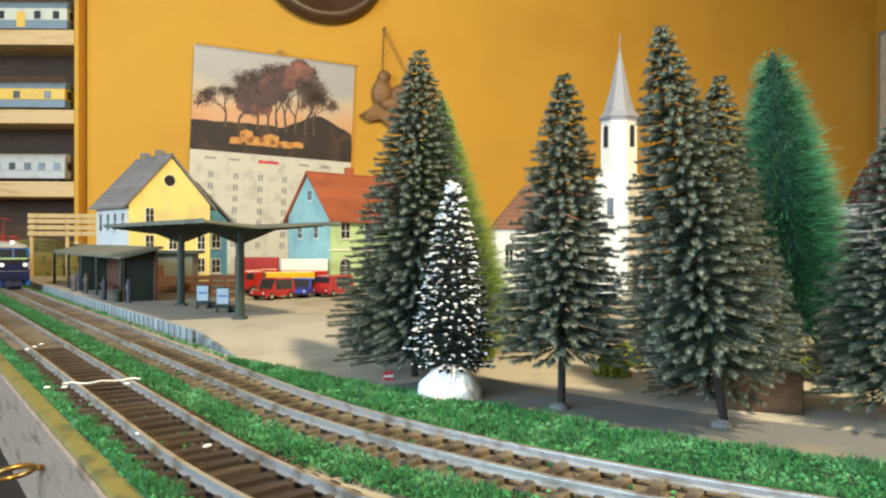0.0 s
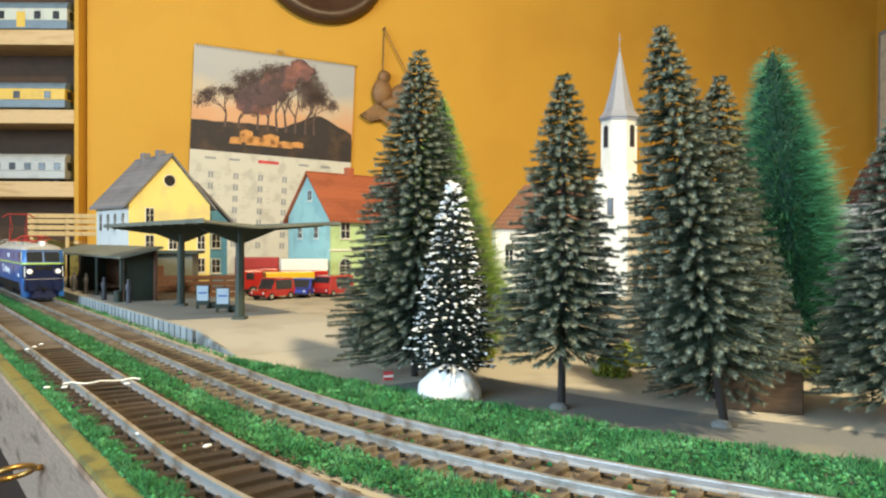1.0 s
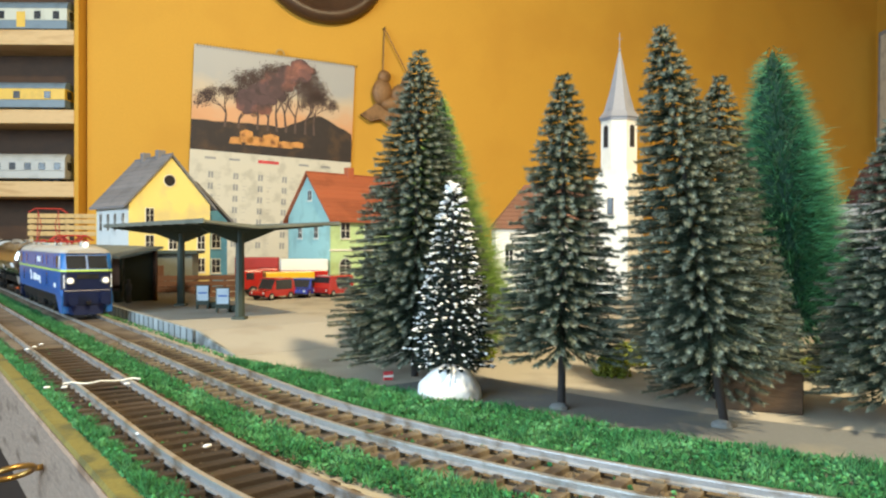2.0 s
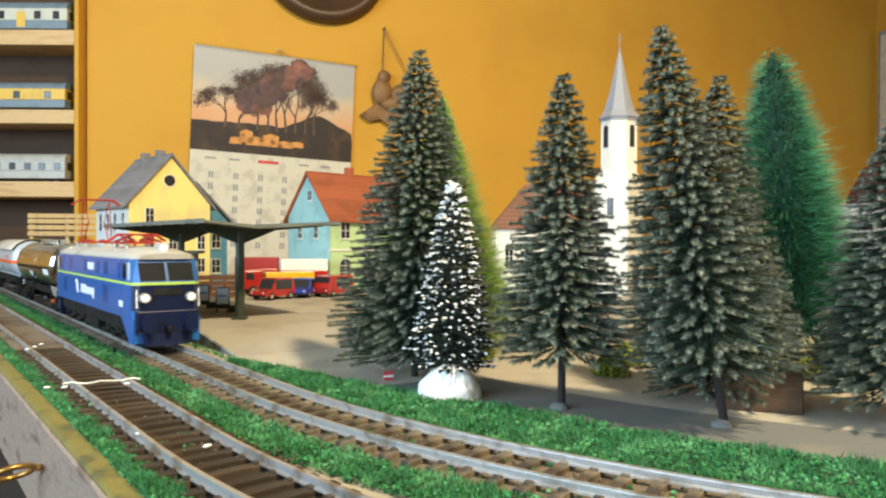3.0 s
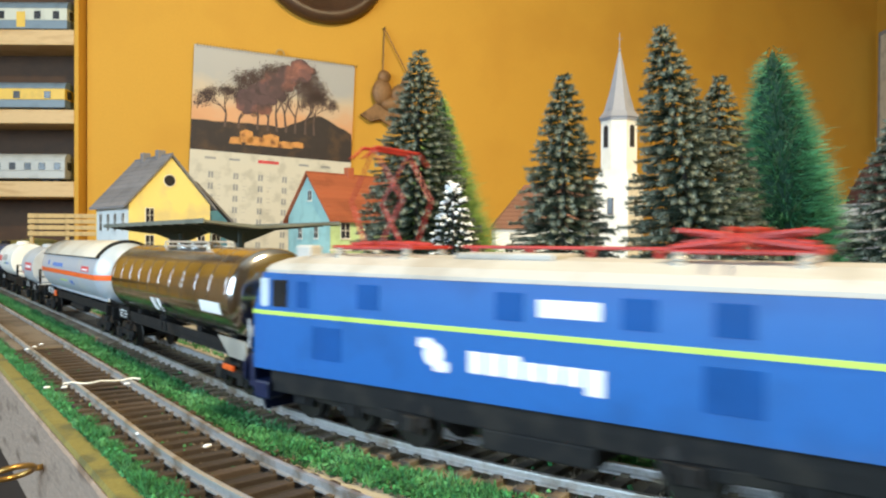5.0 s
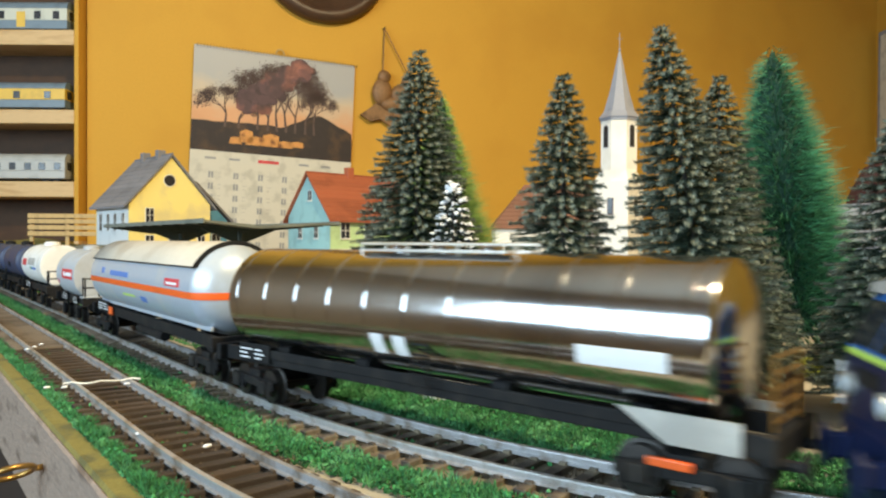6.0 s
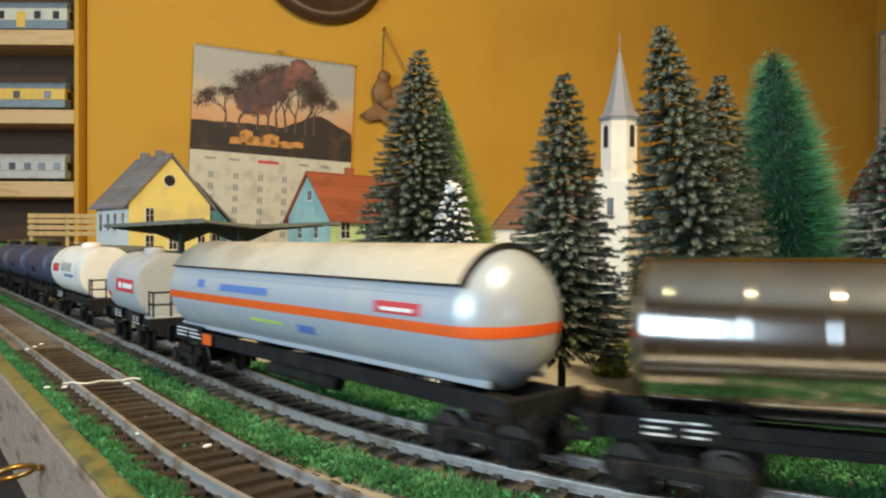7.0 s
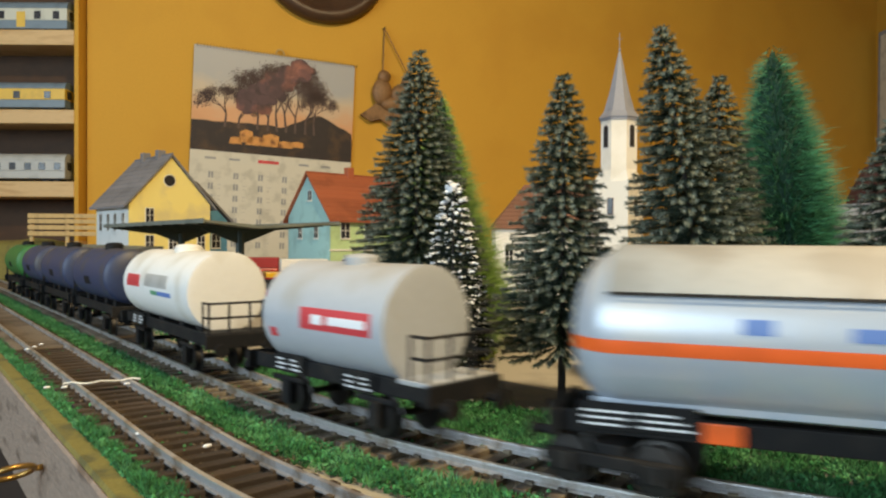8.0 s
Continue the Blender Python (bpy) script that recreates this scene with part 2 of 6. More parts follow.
def frame_plank():
    t = thing("table_frame_plank", "weathered pinkish wooden frame plank along the board edge", "plank")
    part("plank", sweep([(56, -37), (56, -14.5), (71.2, -14.5), (71.2, -0.8), (73.6, -0.6), (74.2, -1.6), (74.6, -35), (73.6, -37)], -1550, 200, 50, begin=STRAIGHT), M["plank"], t)
    part("edge_strip", sweep([(66.8, 0.3), (67.2, 1.3), (72.6, 0.9), (73.4, -0.4), (71.0, -0.5), (69.8, 0.2)], -1550, 200, 50, begin=STRAIGHT), M["moss"], t, "olive painted edge strip")
    lt = thing("layout_table", "boarded table under the layout board, darkened for shade", "table")
    # apron colour is near black for the shade under the plank
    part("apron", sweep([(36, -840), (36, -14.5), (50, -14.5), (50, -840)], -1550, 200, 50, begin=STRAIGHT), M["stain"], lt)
    e = thing("screw_eye", "brass screw eye in the frame plank", "screw eye")
    p = way(-279, 74.6)[0]
    e.matrix_basis = mm(pose(p.x, p.y, -15, 0, 0, -45))
    rings = []
    for i in range(33):
        u = 2 * math.pi * i / 32
        c = Vector((6 * math.sin(u), -9 - 6.5 * math.cos(u), 3.4 * math.sin(u)))
        o = Vector((math.sin(u), -math.cos(u), 0.5 * math.sin(u))).normalized()
        up = Vector((-0.49, 0, 0.87))
        rings.append([c + (o * math.cos(v) + up * math.sin(v)) * 1.0 for v in np.linspace(0, 2 * math.pi, 11)[:-1]])
    bm = loft(rings, cap=False)
    part("ring", bm, M["brass"], e, smooth=True)
    part("shank", rod((0, -2.6, 0), (0, 1, 0), 1.0, 1.2, 8), M["brass"], e)


frame_plank()


def track(name, label, s0, s1, bed="bed", wood="dark_sleeper", **k):
    t = thing(name, label, "railway track", group="tracks")
    part("track_bed", sweep([(-20, 0.2), (-16, 1.6), (16, 1.6), (20, 0.2)], s0, s1, 10, **k), M[bed], t, "sandy dirty track bed")
    for o in (-HALF, HALF):
        sec = [(o - 1.1, 3.2), (o - 1.1, 3.7), (o - 0.4, 4.1), (o - 0.45, 5.2), (o - 0.75, 5.4), (o - 0.7, 5.95), (o, 6.0), (o + 0.7, 5.95), (o + 0.75, 5.4), (o + 0.45, 5.2), (o + 0.4, 4.1), (o + 1.1, 3.7), (o + 1.1, 3.2)]
        part("rail", sweep(sec, s0, s1, 8, **k), M["rail"], t)
    part("dirt_fill", sweep([(-16, 1.2), (-14, 3.7), (-9.5, 4.1), (0, 3.7), (9.5, 4.1), (14, 3.7), (16, 1.2)], s0, -440, 10, **k), M["dirt"], t, "grey-brown dirt over the sleepers")
    bm = bmesh.new()
    box(bm, -1.7, 1.7, -16, 16, 1.0, 3.3, bevel=0.25)
    for o in (-HALF, HALF):
        box(bm, -1.1, 1.1, o - 2.1, o + 2.1, 3.2, 3.95)
    me = mesh_of("sleeper", bm, M[wood])
    rnd = random.Random(len(name))
    for s in np.arange(s0 + 4, s1, 8.8):
        p, h = way(s, 0, **k)
        piece("sleeper", me, t, pose(p.x + rnd.uniform(-.3, .3), p.y, rnd.uniform(-0.35, 0.1), 0, 0, h + rnd.uniform(-1.5, 1.5)))
    return t


track("railway_track", "curved model railway track with brown sleepers beside the platform", -1365, 560, "sand", "sleeper")
track("railway_track", "curved model railway track with brown sleepers along the board edge", -1075, 380, **SECOND)


# ---- train ----
def pchip(ts, vs, t):
    i = max(0, min(len(ts) - 2, int(np.searchsorted(ts, t)) - 1))
    d = [(b - a) / (q - p) for a, b, p, q in zip(vs, vs[1:], ts, ts[1:])]
    g = [d[0]] + [2 * a * b / (a + b) for a, b in zip(d, d[1:])] + [d[-1]]
    h = ts[i + 1] - ts[i]
    u = (t - ts[i]) / h
    return vs[i] * (1 + 2 * u) * (1 - u) ** 2 + g[i] * h * u * (1 - u) ** 2 + vs[i + 1] * u * u * (3 - 2 * u) + g[i + 1] * h * u * u * (u - 1)


TIMES = [0, 0.5, 1.0, 1.5, 3.0, 3.5, 4.0, 4.5, 6.0, 6.5, 7.0, 7.5, 8.0]
NOSE = [-967, -861, -763, -671, -387, -293, -200, -113, 149, 218, 302, 399, 513]
MOVERS = []


def nose(t):
    return pchip(TIMES, NOSE, t)


def wheelset(parent, r, x):
    w = part("wheelset", lathe([(r * 0.55, -11.1), (r, -10.9), (r, -8.3), (r + 0.9, -7.9), (r + 0.9, -7.5), (1.2, -7.3), (1.2, 7.3), (r + 0.9, 7.5), (r + 0.9, 7.9), (r, 8.3), (r, 10.9), (r * 0.55, 11.1)], 20), M["steel"], parent)
    for v in w.data.vertices:
        v.co = (v.co.x, v.co.z, v.co.y)
    w.data.flip_normals()
    w.matrix_basis = mm(pose(x, 0, r))
    return w


def bogie(parent, x, r, axles):
    b = new("bogie")
    b.parent = parent
    b.matrix_basis = mm(pose(x, 0, 0))
    reach = max(abs(a) for a in axles) + r
    for y in (-1, 1):
        bm = bmesh.new()
        box(bm, -reach, reach, y * 11.5, y * 13.2, r - 0.5, r + 2.6, bevel=0.4)
        for a in axles:
            box(bm, a - 2.4, a + 2.4, y * 11.2, y * 14.4, r - 2.2, r + 2.4, bevel=0.5)
            for q in (-1, 1):
                tube(bm, (a + q * 3.8, y * 13, r - 2.4), (a + q * 3.8, y * 13, r + 2.4), 1.0, seg=8)
        part("side_frame", bm, M["black"], b)
    part("bolster", cube(-4, 4, -12, 12, r, r + 5, bevel=0.5), M["black"], b)
    ws = [(wheelset(b, r, a), a, r) for a in axles]
    return b, x, ws


def mover(ob, s_mid, pivots, bogies, wheels):
    MOVERS.append((ob, s_mid, pivots, bogies, wheels))


LOCO = 104.0   # half body length


plain_part = part


def loco():
    t = thing("electric_locomotive", "blue electric model locomotive with grey roof and red pantographs", "locomotive")
    H = LOCO

    def part(name, bm, mat, parent=None, label="", smooth=False):
        """Body parts ride high above the bogies and are a little wider than drawn."""
        for v in bm.verts:
            v.co.y *= 1.04
            if v.co.z > 12.9:
                v.co.z = 16.2 + 0.945 * (v.co.z - 13)
        return plain_part(name, bm, mat, parent, label, smooth)
    # lower body and upper body; the ends are raked above the waist stripe
    out = [(-H, -13.5), (-H + 3, -16.5), (-H + 9, -17), (H - 9, -17), (H - 3, -16.5), (H, -13.5), (H, 13.5), (H - 3, 16.5), (H - 9, 17), (-H + 9, 17), (-H + 3, 16.5), (-H, 13.5)]
    part("lower_body", prism(out, 13, 31.5), M["blue"], t)

    def shrink(o, k):
        return [(x - math.copysign(k * max(0, (abs(x) - (H - 10)) / 10), x), y) for x, y in o]
    top = shrink(out, 6.0)
    part("upper_body", loft([[(x, y, 32.6) for x, y in out], [(x, y * 0.985, 45.5) for x, y in top]]), M["blue"], t)
    rows = []
    for x, k, d in ((-H + 4, 0.72, 3.0), (-H + 9, 0.93, 1.2), (-H + 20, 1, 0), (H - 20, 1, 0), (H - 9, 0.93, 1.2), (H - 4, 0.72, 3.0)):
        w = 17.3 * k
        rows.append([(x, -w, 45.4), (x, -w * 0.99, 46.5), (x, -w * 0.86, 48.8 - d * .4), (x, -w * 0.5, 51.2 - d), (x, 0, 52 - d), (x, w * 0.5, 51.2 - d), (x, w * 0.86, 48.8 - d * .4), (x, w * 0.99, 46.5), (x, w, 45.4)])
    part("roof", loft(rows), M["roofgrey"], t, "light grey rounded roof")
    stripe = [(x * 1.002, y * 1.008) for x, y in out]
    part("waist_stripe", prism(stripe, 31.4, 32.8), M["lime"], t, "lime green waist stripe")
    for e in (1, -1):
        fx = H * e
        # dark nose panel below the stripe
        bm = prism([(fx + 0.35 * e, -13.4), (fx - 3 * e, -16.75), (fx - 3.2 * e, -16.4), (fx - 0.4 * e, -13), (fx - 0.4 * e, 13), (fx - 3.2 * e, 16.4), (fx - 3 * e, 16.75), (fx + 0.35 * e, 13.4)], 17.5, 31.3)
        part("nose_panel", bm, M["navy"], t, "dark navy nose panel")
        # wrap-round windscreen: two panes and a pillar
        for y0, y1 in ((-13.2, -0.7), (0.7, 13.2)):
            bm = loft([[(fx - 0.4 * e + 0.3 * e, y0, 33.6), (fx - 0.4 * e + 0.3 * e, y1, 33.6), (fx - 1.5 * e, y1, 33.6), (fx - 1.5 * e, y0, 33.6)],
                       [(fx - 5.0 * e + 0.35 * e, y0, 43.6), (fx - 5.0 * e + 0.35 * e, y1, 43.6), (fx - 6 * e, y1, 43.6), (fx - 6 * e, y0, 43.6)]])
            part("windscreen", bm, M["pane"], t, "dark windscreen pane")
        for y in (-1, 1):
            lamp_part = part("headlight", rod((fx - 1 * e, y * 11.3, 24.5), (fx + 2.0 * e, y * 11.3, 24.5), 2.9, 2.7, 18), M["rim"], t, "round silver headlight")
            bm = ball(bmesh.new(), (fx + 1.9 * e, y * 11.3, 24.5), 1.9, (0.35, 1, 1), 14)
            part("headlight_lens", bm, M["lit"] if e > 0 else M["bright_pane"], lamp_part, "glowing lens")
            bm = rod((fx, y * 10.2, 12.5), (fx + 5.2 * e, y * 10.2, 12.5), 1.3, seg=10)
            tube(bm, (fx + 5.2 * e, y * 10.2, 12.5), (fx + 6.2 * e, y * 10.2, 12.5), 3.1, seg=14)
            part("buffer", bm, M["navy"], t)
            part("side_window", cube(fx - 19 * e, fx - 12.2 * e, y * 16.6, y * 17.15, 34.2, 43.2, bevel=0.2), M["pane"], t)
            part("quarter_window", cube(fx - 10.4 * e, fx - 6.6 * e, y * 16.4, y * 17.0, 34, 43.6, bevel=0.2, m=None), M["bright_pane"], t, "pale side cab pane")
            if e > 0:
                side = [(fx - 26, 13.2), (fx - 0.6, 13.2), (fx - 1.5, 3.4), (fx - 9, 3.4), (fx - 17, 10.5)]
                part("cab_step", loft([[(x, y * q, z) for x, z in side] for q in (10.5, 16.4)]), M["blue"], t, "blue flared cab skirt")
            else:
                part("cab_step", cube(fx + 2, fx + 9, y * 9, y * 16, 6, 12, bevel=0.8), M["navy"], t)
            for q in (-1, 1):
                part("grab_rail", rod((fx + 0.9 * e, y * 15.2 + q * 0.1, 19), (fx + 0.9 * e, y * 15.2, 29), 0.35, seg=6), M["white"], t) if q > 0 else None
        part("buffer_beam", cube(fx - 2 * e, fx + 0.8 * e, -15.5, 15.5, 9, 17.4, bevel=0.8), M["navy"], t)
        part("snow_plough", loft([[(fx - 6 * e, -14, 2.2), (fx + 1.4 * e, -9, 2.2), (fx + 1.4 * e, 9, 2.2), (fx - 6 * e, 14, 2.2)], [(fx - 5 * e, -15, 9), (fx + 0.6 * e, -11, 9), (fx + 0.6 * e, 11, 9), (fx - 5 * e, 15, 9)]]), M["navy"], t)
        part("coupling_hook", cube(fx, fx + 5 * e, -1.4, 1.4, 9.5, 12, bevel=0.4), M["black"], t)
        part("nose_grille", cube(fx, fx + 0.7 * e, -7, 7, 25.6, 29.4, bevel=0.15), M["black"], t)
        part("top_headlight", cube(fx - 14 * e, fx - 7 * e, -2.8, 2.8, 48.5, 54.6, bevel=0.9), M["roofgrey"], t)
        part("top_headlight_lens", ball(bmesh.new(), (fx - 6.8 * e, 0, 51.8), 1.9, (0.3, 1, 1), 12), M["lit"] if e > 0 else M["bright_pane"], t, "glowing lens")
    # side doors, windows, lettering
    for y in (-1, 1):
        for x in (-H + 26, H - 26):
            part("cab_door", cube(x - 4, x + 4, y * 16.7, y * 17.09, 14.5, 44.5, bevel=0.1), M["blue"], t)
            part("door_window", cube(x - 2.6, x + 2.6, y * 16.9, y * 17.2, 34.5, 43, bevel=0.1), M["shade_blue"], t)
        for x in (-52, -6, 27, 47):
            part("body_window", cube(x - 4, x + 4, y * 16.7, y * 17.12, 35.5, 43, bevel=0.15), M["shade_blue"], t)
        for x in (-68, 47):
            part("side_grille", cube(x - 6, x + 6, y * 16.7, y * 17.1, 18.5, 29, bevel=0.15), M["shade_blue"], t, "darker blue louvred panel")
        part("nameplate", cube(2, 18, y * 16.8, y * 17.2, 37, 41.5, bevel=0.1), M["white"], t, "white nameplate with blue writing")
        part("number_plate", cube(H - 25, H - 17, y * 17.2, y * 17.5, 18.5, 22, bevel=0.1), M["white"], t, "small white plate")
        # plain marks in place of the operator's name
        bm = rod((-29, y * 16.8, 24.5), (-29, y * 17.12, 24.5), 3.4, seg=20)
        box(bm, -34, -29, y * 16.8, y * 17.1, 26.2, 29, bevel=0.5)
        box(bm, -29, -24, y * 16.8, y * 17.1, 19.8, 22.8, bevel=0.5)
        part("emblem", bm, M["white"], t, "white round emblem")
        for i in range(7):
            part("letter_bar", cube(-18 + i * 5.4, -13.4 + i * 5.4, y * 16.8, y * 17.12, 20.5 if i < 6 else 18.6, 26.5 if i < 3 else 25.2, bevel=0.3), M["white"], t)
    part("underframe", cube(-H + 8, H - 8, -14, 14, 8.5, 13.2, bevel=0.5), M["black"], t)
    part("battery_box", cube(-16, 16, -14.5, 14.5, 3.5, 9, bevel=0.6), M["black"], t)
    # roof gear: two folded pantographs, insulators, busbar
    for x in (-58, 46):
        pan = part("pantograph", rod((x - 15, -8.5, 54), (x + 15, -8.5, 54), 0.6, seg=6), M["red"], t, "folded red pantograph")
        part("base_bar", rod((x - 15, 8.5, 54), (x + 15, 8.5, 54), 0.6, seg=6), M["red"], pan)
        for q in (-15, -5, 5, 15):
            part("base_bar", rod((x + q, -9.5, 54.2), (x + q, 9.5, 54.2), 0.6, seg=6), M["red"], pan)
        up = x < 0          # the rear one is raised, the front one folded
        for y in (-8.5, 8.5):
            for e in (-1, 1):
                if up:
                    part("arm", rod((x + e * 3, y, 55), (x + e * 10, y * 0.8, 69), 0.4, seg=6), M["red"], pan)
                    part("arm", rod((x + e * 10, y * 0.8, 69), (x, y * 0.95, 85), 0.3, seg=6), M["red"], pan)
                else:
                    part("arm", rod((x + e * 15, y, 55), (x - e * 12, y * 0.7, 58.6), 0.7, seg=6), M["red"], pan)
                    part("arm", rod((x + e * 13, y * 0.6, 56.2), (x - e * 14, y * 0.9, 59.2), 0.6, seg=6), M["red"], pan)
                part("spring", rod((x + e * 12, y * 0.5, 54.8), (x + e * 2, y * 0.5, 55.4), 0.9, seg=8), M["red"], pan)
        top = 85.4 if up else 59.4
        for q in (-2.4, 2.4):
            part("contact_strip", rod((x + q, -10, top), (x + q, 10, top), 0.6, seg=6), M["red"], pan)
            for y in (-1, 1):
                part("contact_horn", rod((x + q, y * 10, top), (x + q, y * 15, top - 4), 0.45, seg=6), M["red"], pan)
        for q in (-13, 13):
            for y in (-8.5, 8.5):
                bm = lathe([(1.3, 49), (1.8, 51.4), (1.1, 51.8), (1.8, 52.4), (1.1, 53), (1.3, 54)], 10)
                bmesh.ops.translate(bm, verts=bm.verts, vec=(x + q, y, 0))
                part("insulator", bm, M["rim"], t, "pale insulator")
    bm = bmesh.new()
    for x0, x1 in ((-34, 28),):
        tube(bm, (x0, 4, 54.5), (x1, 4, 54.5), 0.5, seg=6)
        for x in (-30, -12, 6, 24):
            tube(bm, (x, 4, 51), (x, 4, 54.5), 0.9, seg=8)
    part("busbar", bm, M["red"], t)
    part("roof_hatch", cube(-28, 2, -9, 7, 51, 53, bevel=0.6), M["roofgrey"], t)
    bogs = [bogie(t, x, 7.0, (-24, 0, 24)) for x in (60, -60)]
    mover(t, -LOCO, 60, bogs, [])


loco()


def tank_wagon(name, label, s_front, s_rear, radius, axis, body, two_axle=False, extra=None, dome=4.0, frame0=10.0):
    """A tank wagon; s_front, s_rear: tank ends behind the locomotive's nose."""
    t = thing(name, label, "tank wagon", group="train wagons")
    h = (s_front - s_rear) / 2
    prof = [(radius * k, -h - 0 + dome * (1 - q)) for k, q in (((0.25, 1), (0.6, 0.86), (0.85, 0.55), (0.96, 0.25), (1, 0)) if dome > 3 else ((0.3, 1), (0.8, 0.93), (0.97, 0.8), (1, 0.72), (1, 0.25)))]
    prof += [(radius, -h + dome + 0.5), (radius, -h + dome + 3)]
    prof += [(r, -x) for r, x in reversed(prof)]
    bm = lathe(prof, 40, axis="X")
    bmesh.ops.translate(bm, verts=bm.verts, vec=(0, 0, axis))
    bm.normal_update()
    for ed in bm.edges:
        ed.smooth = ed.calc_face_angle(0) < 0.75
    part("tank", bm, body, t, smooth=True)
    e = h + frame0
    for y in (-11, 11):
        part("sole_bar", cube(-e, e, y - 1, y + 1, 13, 18, bevel=0.3), M["black"], t)
    for x in (-e, e):
        part("headstock", cube(x - 1.2, x + 1.2, -15, 15, 12.5, 18.5, bevel=0.4), M["black"], t)
    for x in (-h * 0.75, -h * 0.3, h * 0.3, h * 0.75):
        part("saddle", cube(x - 3, x + 3, -8.5, 8.5, 14, axis - radius * 0.8, bevel=0.4), M["black"], t)
    for x in (-1, 1):
        for y in (-10, 10):
            bm = rod((x * e, y, 12.5), (x * (e + 5), y, 12.5), 1.2, seg=8)
            tube(bm, (x * (e + 5), y, 12.5), (x * (e + 6), y, 12.5), 2.9, seg=12)
            part("buffer", bm, M["black"], t)
    if two_axle:
        base = h * 0.72
        ws = []
        for x in (-base, base):
            ws.append((wheelset(t, 5.75, x), x, 5.75))
            for y in (-1, 1):
                bm = bmesh.new()
                box(bm, x - 9, x + 9, y * 12, y * 13.4, 10.5, 12.2, bevel=0.4)
                box(bm, x - 2.4, x + 2.4, y * 11.6, y * 14.4, 3.5, 11, bevel=0.4)
                part("axle_guard", bm, M["black"], t)
        mover(t, (s_front + s_rear) / 2, base, [], ws)
    else:
        pv = h - 12
        mover(t, (s_front + s_rear) / 2, pv, [bogie(t, x, 5.75, (-10.5, 10.5)) for x in (pv, -pv)], [])
    if extra:
        extra(t, h, radius, axis, e)
    return t


M.update(
    chrome=material("polished_tank_steel", (0.6, 0.6, 0.61), 0.15, metal=1.0, grain=60, vary=0.08, bump=0.0, stain=(0.42, 0.42, 0.43), stain_scale=20),
    silver=material("pale_silver_tank_paint", (0.47, 0.54, 0.63), 0.3, metal=0.25, grain=400, vary=0.06, bump=0.03, stain=(0.55, 0.58, 0.6), stain_scale=40),
    orange=material("orange_stripe", (0.85, 0.13, 0.02), 0.4, grain=300, vary=0.05, bump=0),
    grey_tank=material("light_grey_tank_paint", (0.42, 0.45, 0.49), 0.45, grain=400, vary=0.07, bump=0.05, stain=(0.37, 0.37, 0.36), stain_scale=50),
    white_tank=material("white_tank_paint", (0.8, 0.8, 0.78), 0.4, grain=400, vary=0.05, bump=0.05, stain=(0.66, 0.64, 0.58), stain_scale=50),
    blue_tank=material("dark_blue_tank_paint", (0.03, 0.045, 0.105), 0.5, grain=400, vary=0.15, bump=0.05, stain=(0.055, 0.055, 0.065), stain_scale=50),
    sunshade=material("beige_sunshade_metal", (0.5, 0.47, 0.41), 0.55, grain=500, vary=0.1, stain=(0.4, 0.36, 0.3), stain_scale=50),
    red_print=material("red_print", (0.6, 0.05, 0.06), 0.5, grain=400, vary=0.05, bump=0),
    blue_print=material("blue_print", (0.1, 0.2, 0.5), 0.5, grain=400, vary=0.05, bump=0),
    green_print=material("green_print", (0.08, 0.3, 0.16), 0.5, grain=400, vary=0.05, bump=0),
    green_tank=material("green_tank_paint", (0.03, 0.16, 0.04), 0.5, grain=400, vary=0.15, bump=0.05),
)


def shell(h, radius, axis, dome, z0, z1, grow, flat=False):
    """The part of a tank's skin between two heights, laid a little proud."""
    r = radius + grow
    if flat:
        prof = [(r, -h + dome * 0.9), (r, -h / 3), (r, h / 3), (r, h - dome * 0.9)]
    else:
        prof = [(r * k, -h - grow + dome * (1 - q)) for k, q in ((0.02, 1.06), (0.25, 1), (0.6, 0.86), (0.85, 0.55), (0.96, 0.25), (1, 0))]
        prof += [(a, -x) for a, x in reversed(prof)]
    bm = lathe(prof, 96, axis="X")
    bmesh.ops.translate(bm, verts=bm.verts, vec=(0, 0, axis))
    for z, up in ((z0, False), (z1, True)):
        bmesh.ops.bisect_plane(bm, geom=bm.verts[:] + bm.edges[:] + bm.faces[:], plane_co=(0, 0, z), plane_no=(0, 0, 1), clear_outer=up, clear_inner=not up)
    return bm


def patch(parent, name, mat, x0, x1, z0, z1, radius, axis, label="", side=(-1, 1)):
    """A thin printed patch that follows the tank's curve."""
    for y in side:
        rows = []
        for i in range(6):
            z = z0 + (z1 - z0) * i / 5
            w = math.sqrt(max(1, (radius + 0.12) ** 2 - (z - axis) ** 2))
            rows.append([(x0, y * w, z), (x1, y * w, z), (x1, y * (w - 0.5), z), (x0, y * (w - 0.5), z)])
        part(name, loft(rows), mat, parent, label)


def railing(parent, x, mat):
    q = x - math.copysign(7, x)
    for y in (-13, -4.5, 4.5, 13):
        part("railing_post", rod((x, y, 18), (x, y, 31), 0.55, seg=6), mat, parent)
    for z in (31, 25):
        part("railing_bar", rod((x, -13, z), (x, 13, z), 0.5, seg=6), mat, parent)
        for y in (-13, 13):
            part("railing_bar", rod((x, y, z), (q, y, z), 0.5, seg=6), mat, parent)
    for y in (-13, 13):
        part("railing_post", rod((q, y, 18), (q, y, 31), 0.5, seg=6), mat, parent)


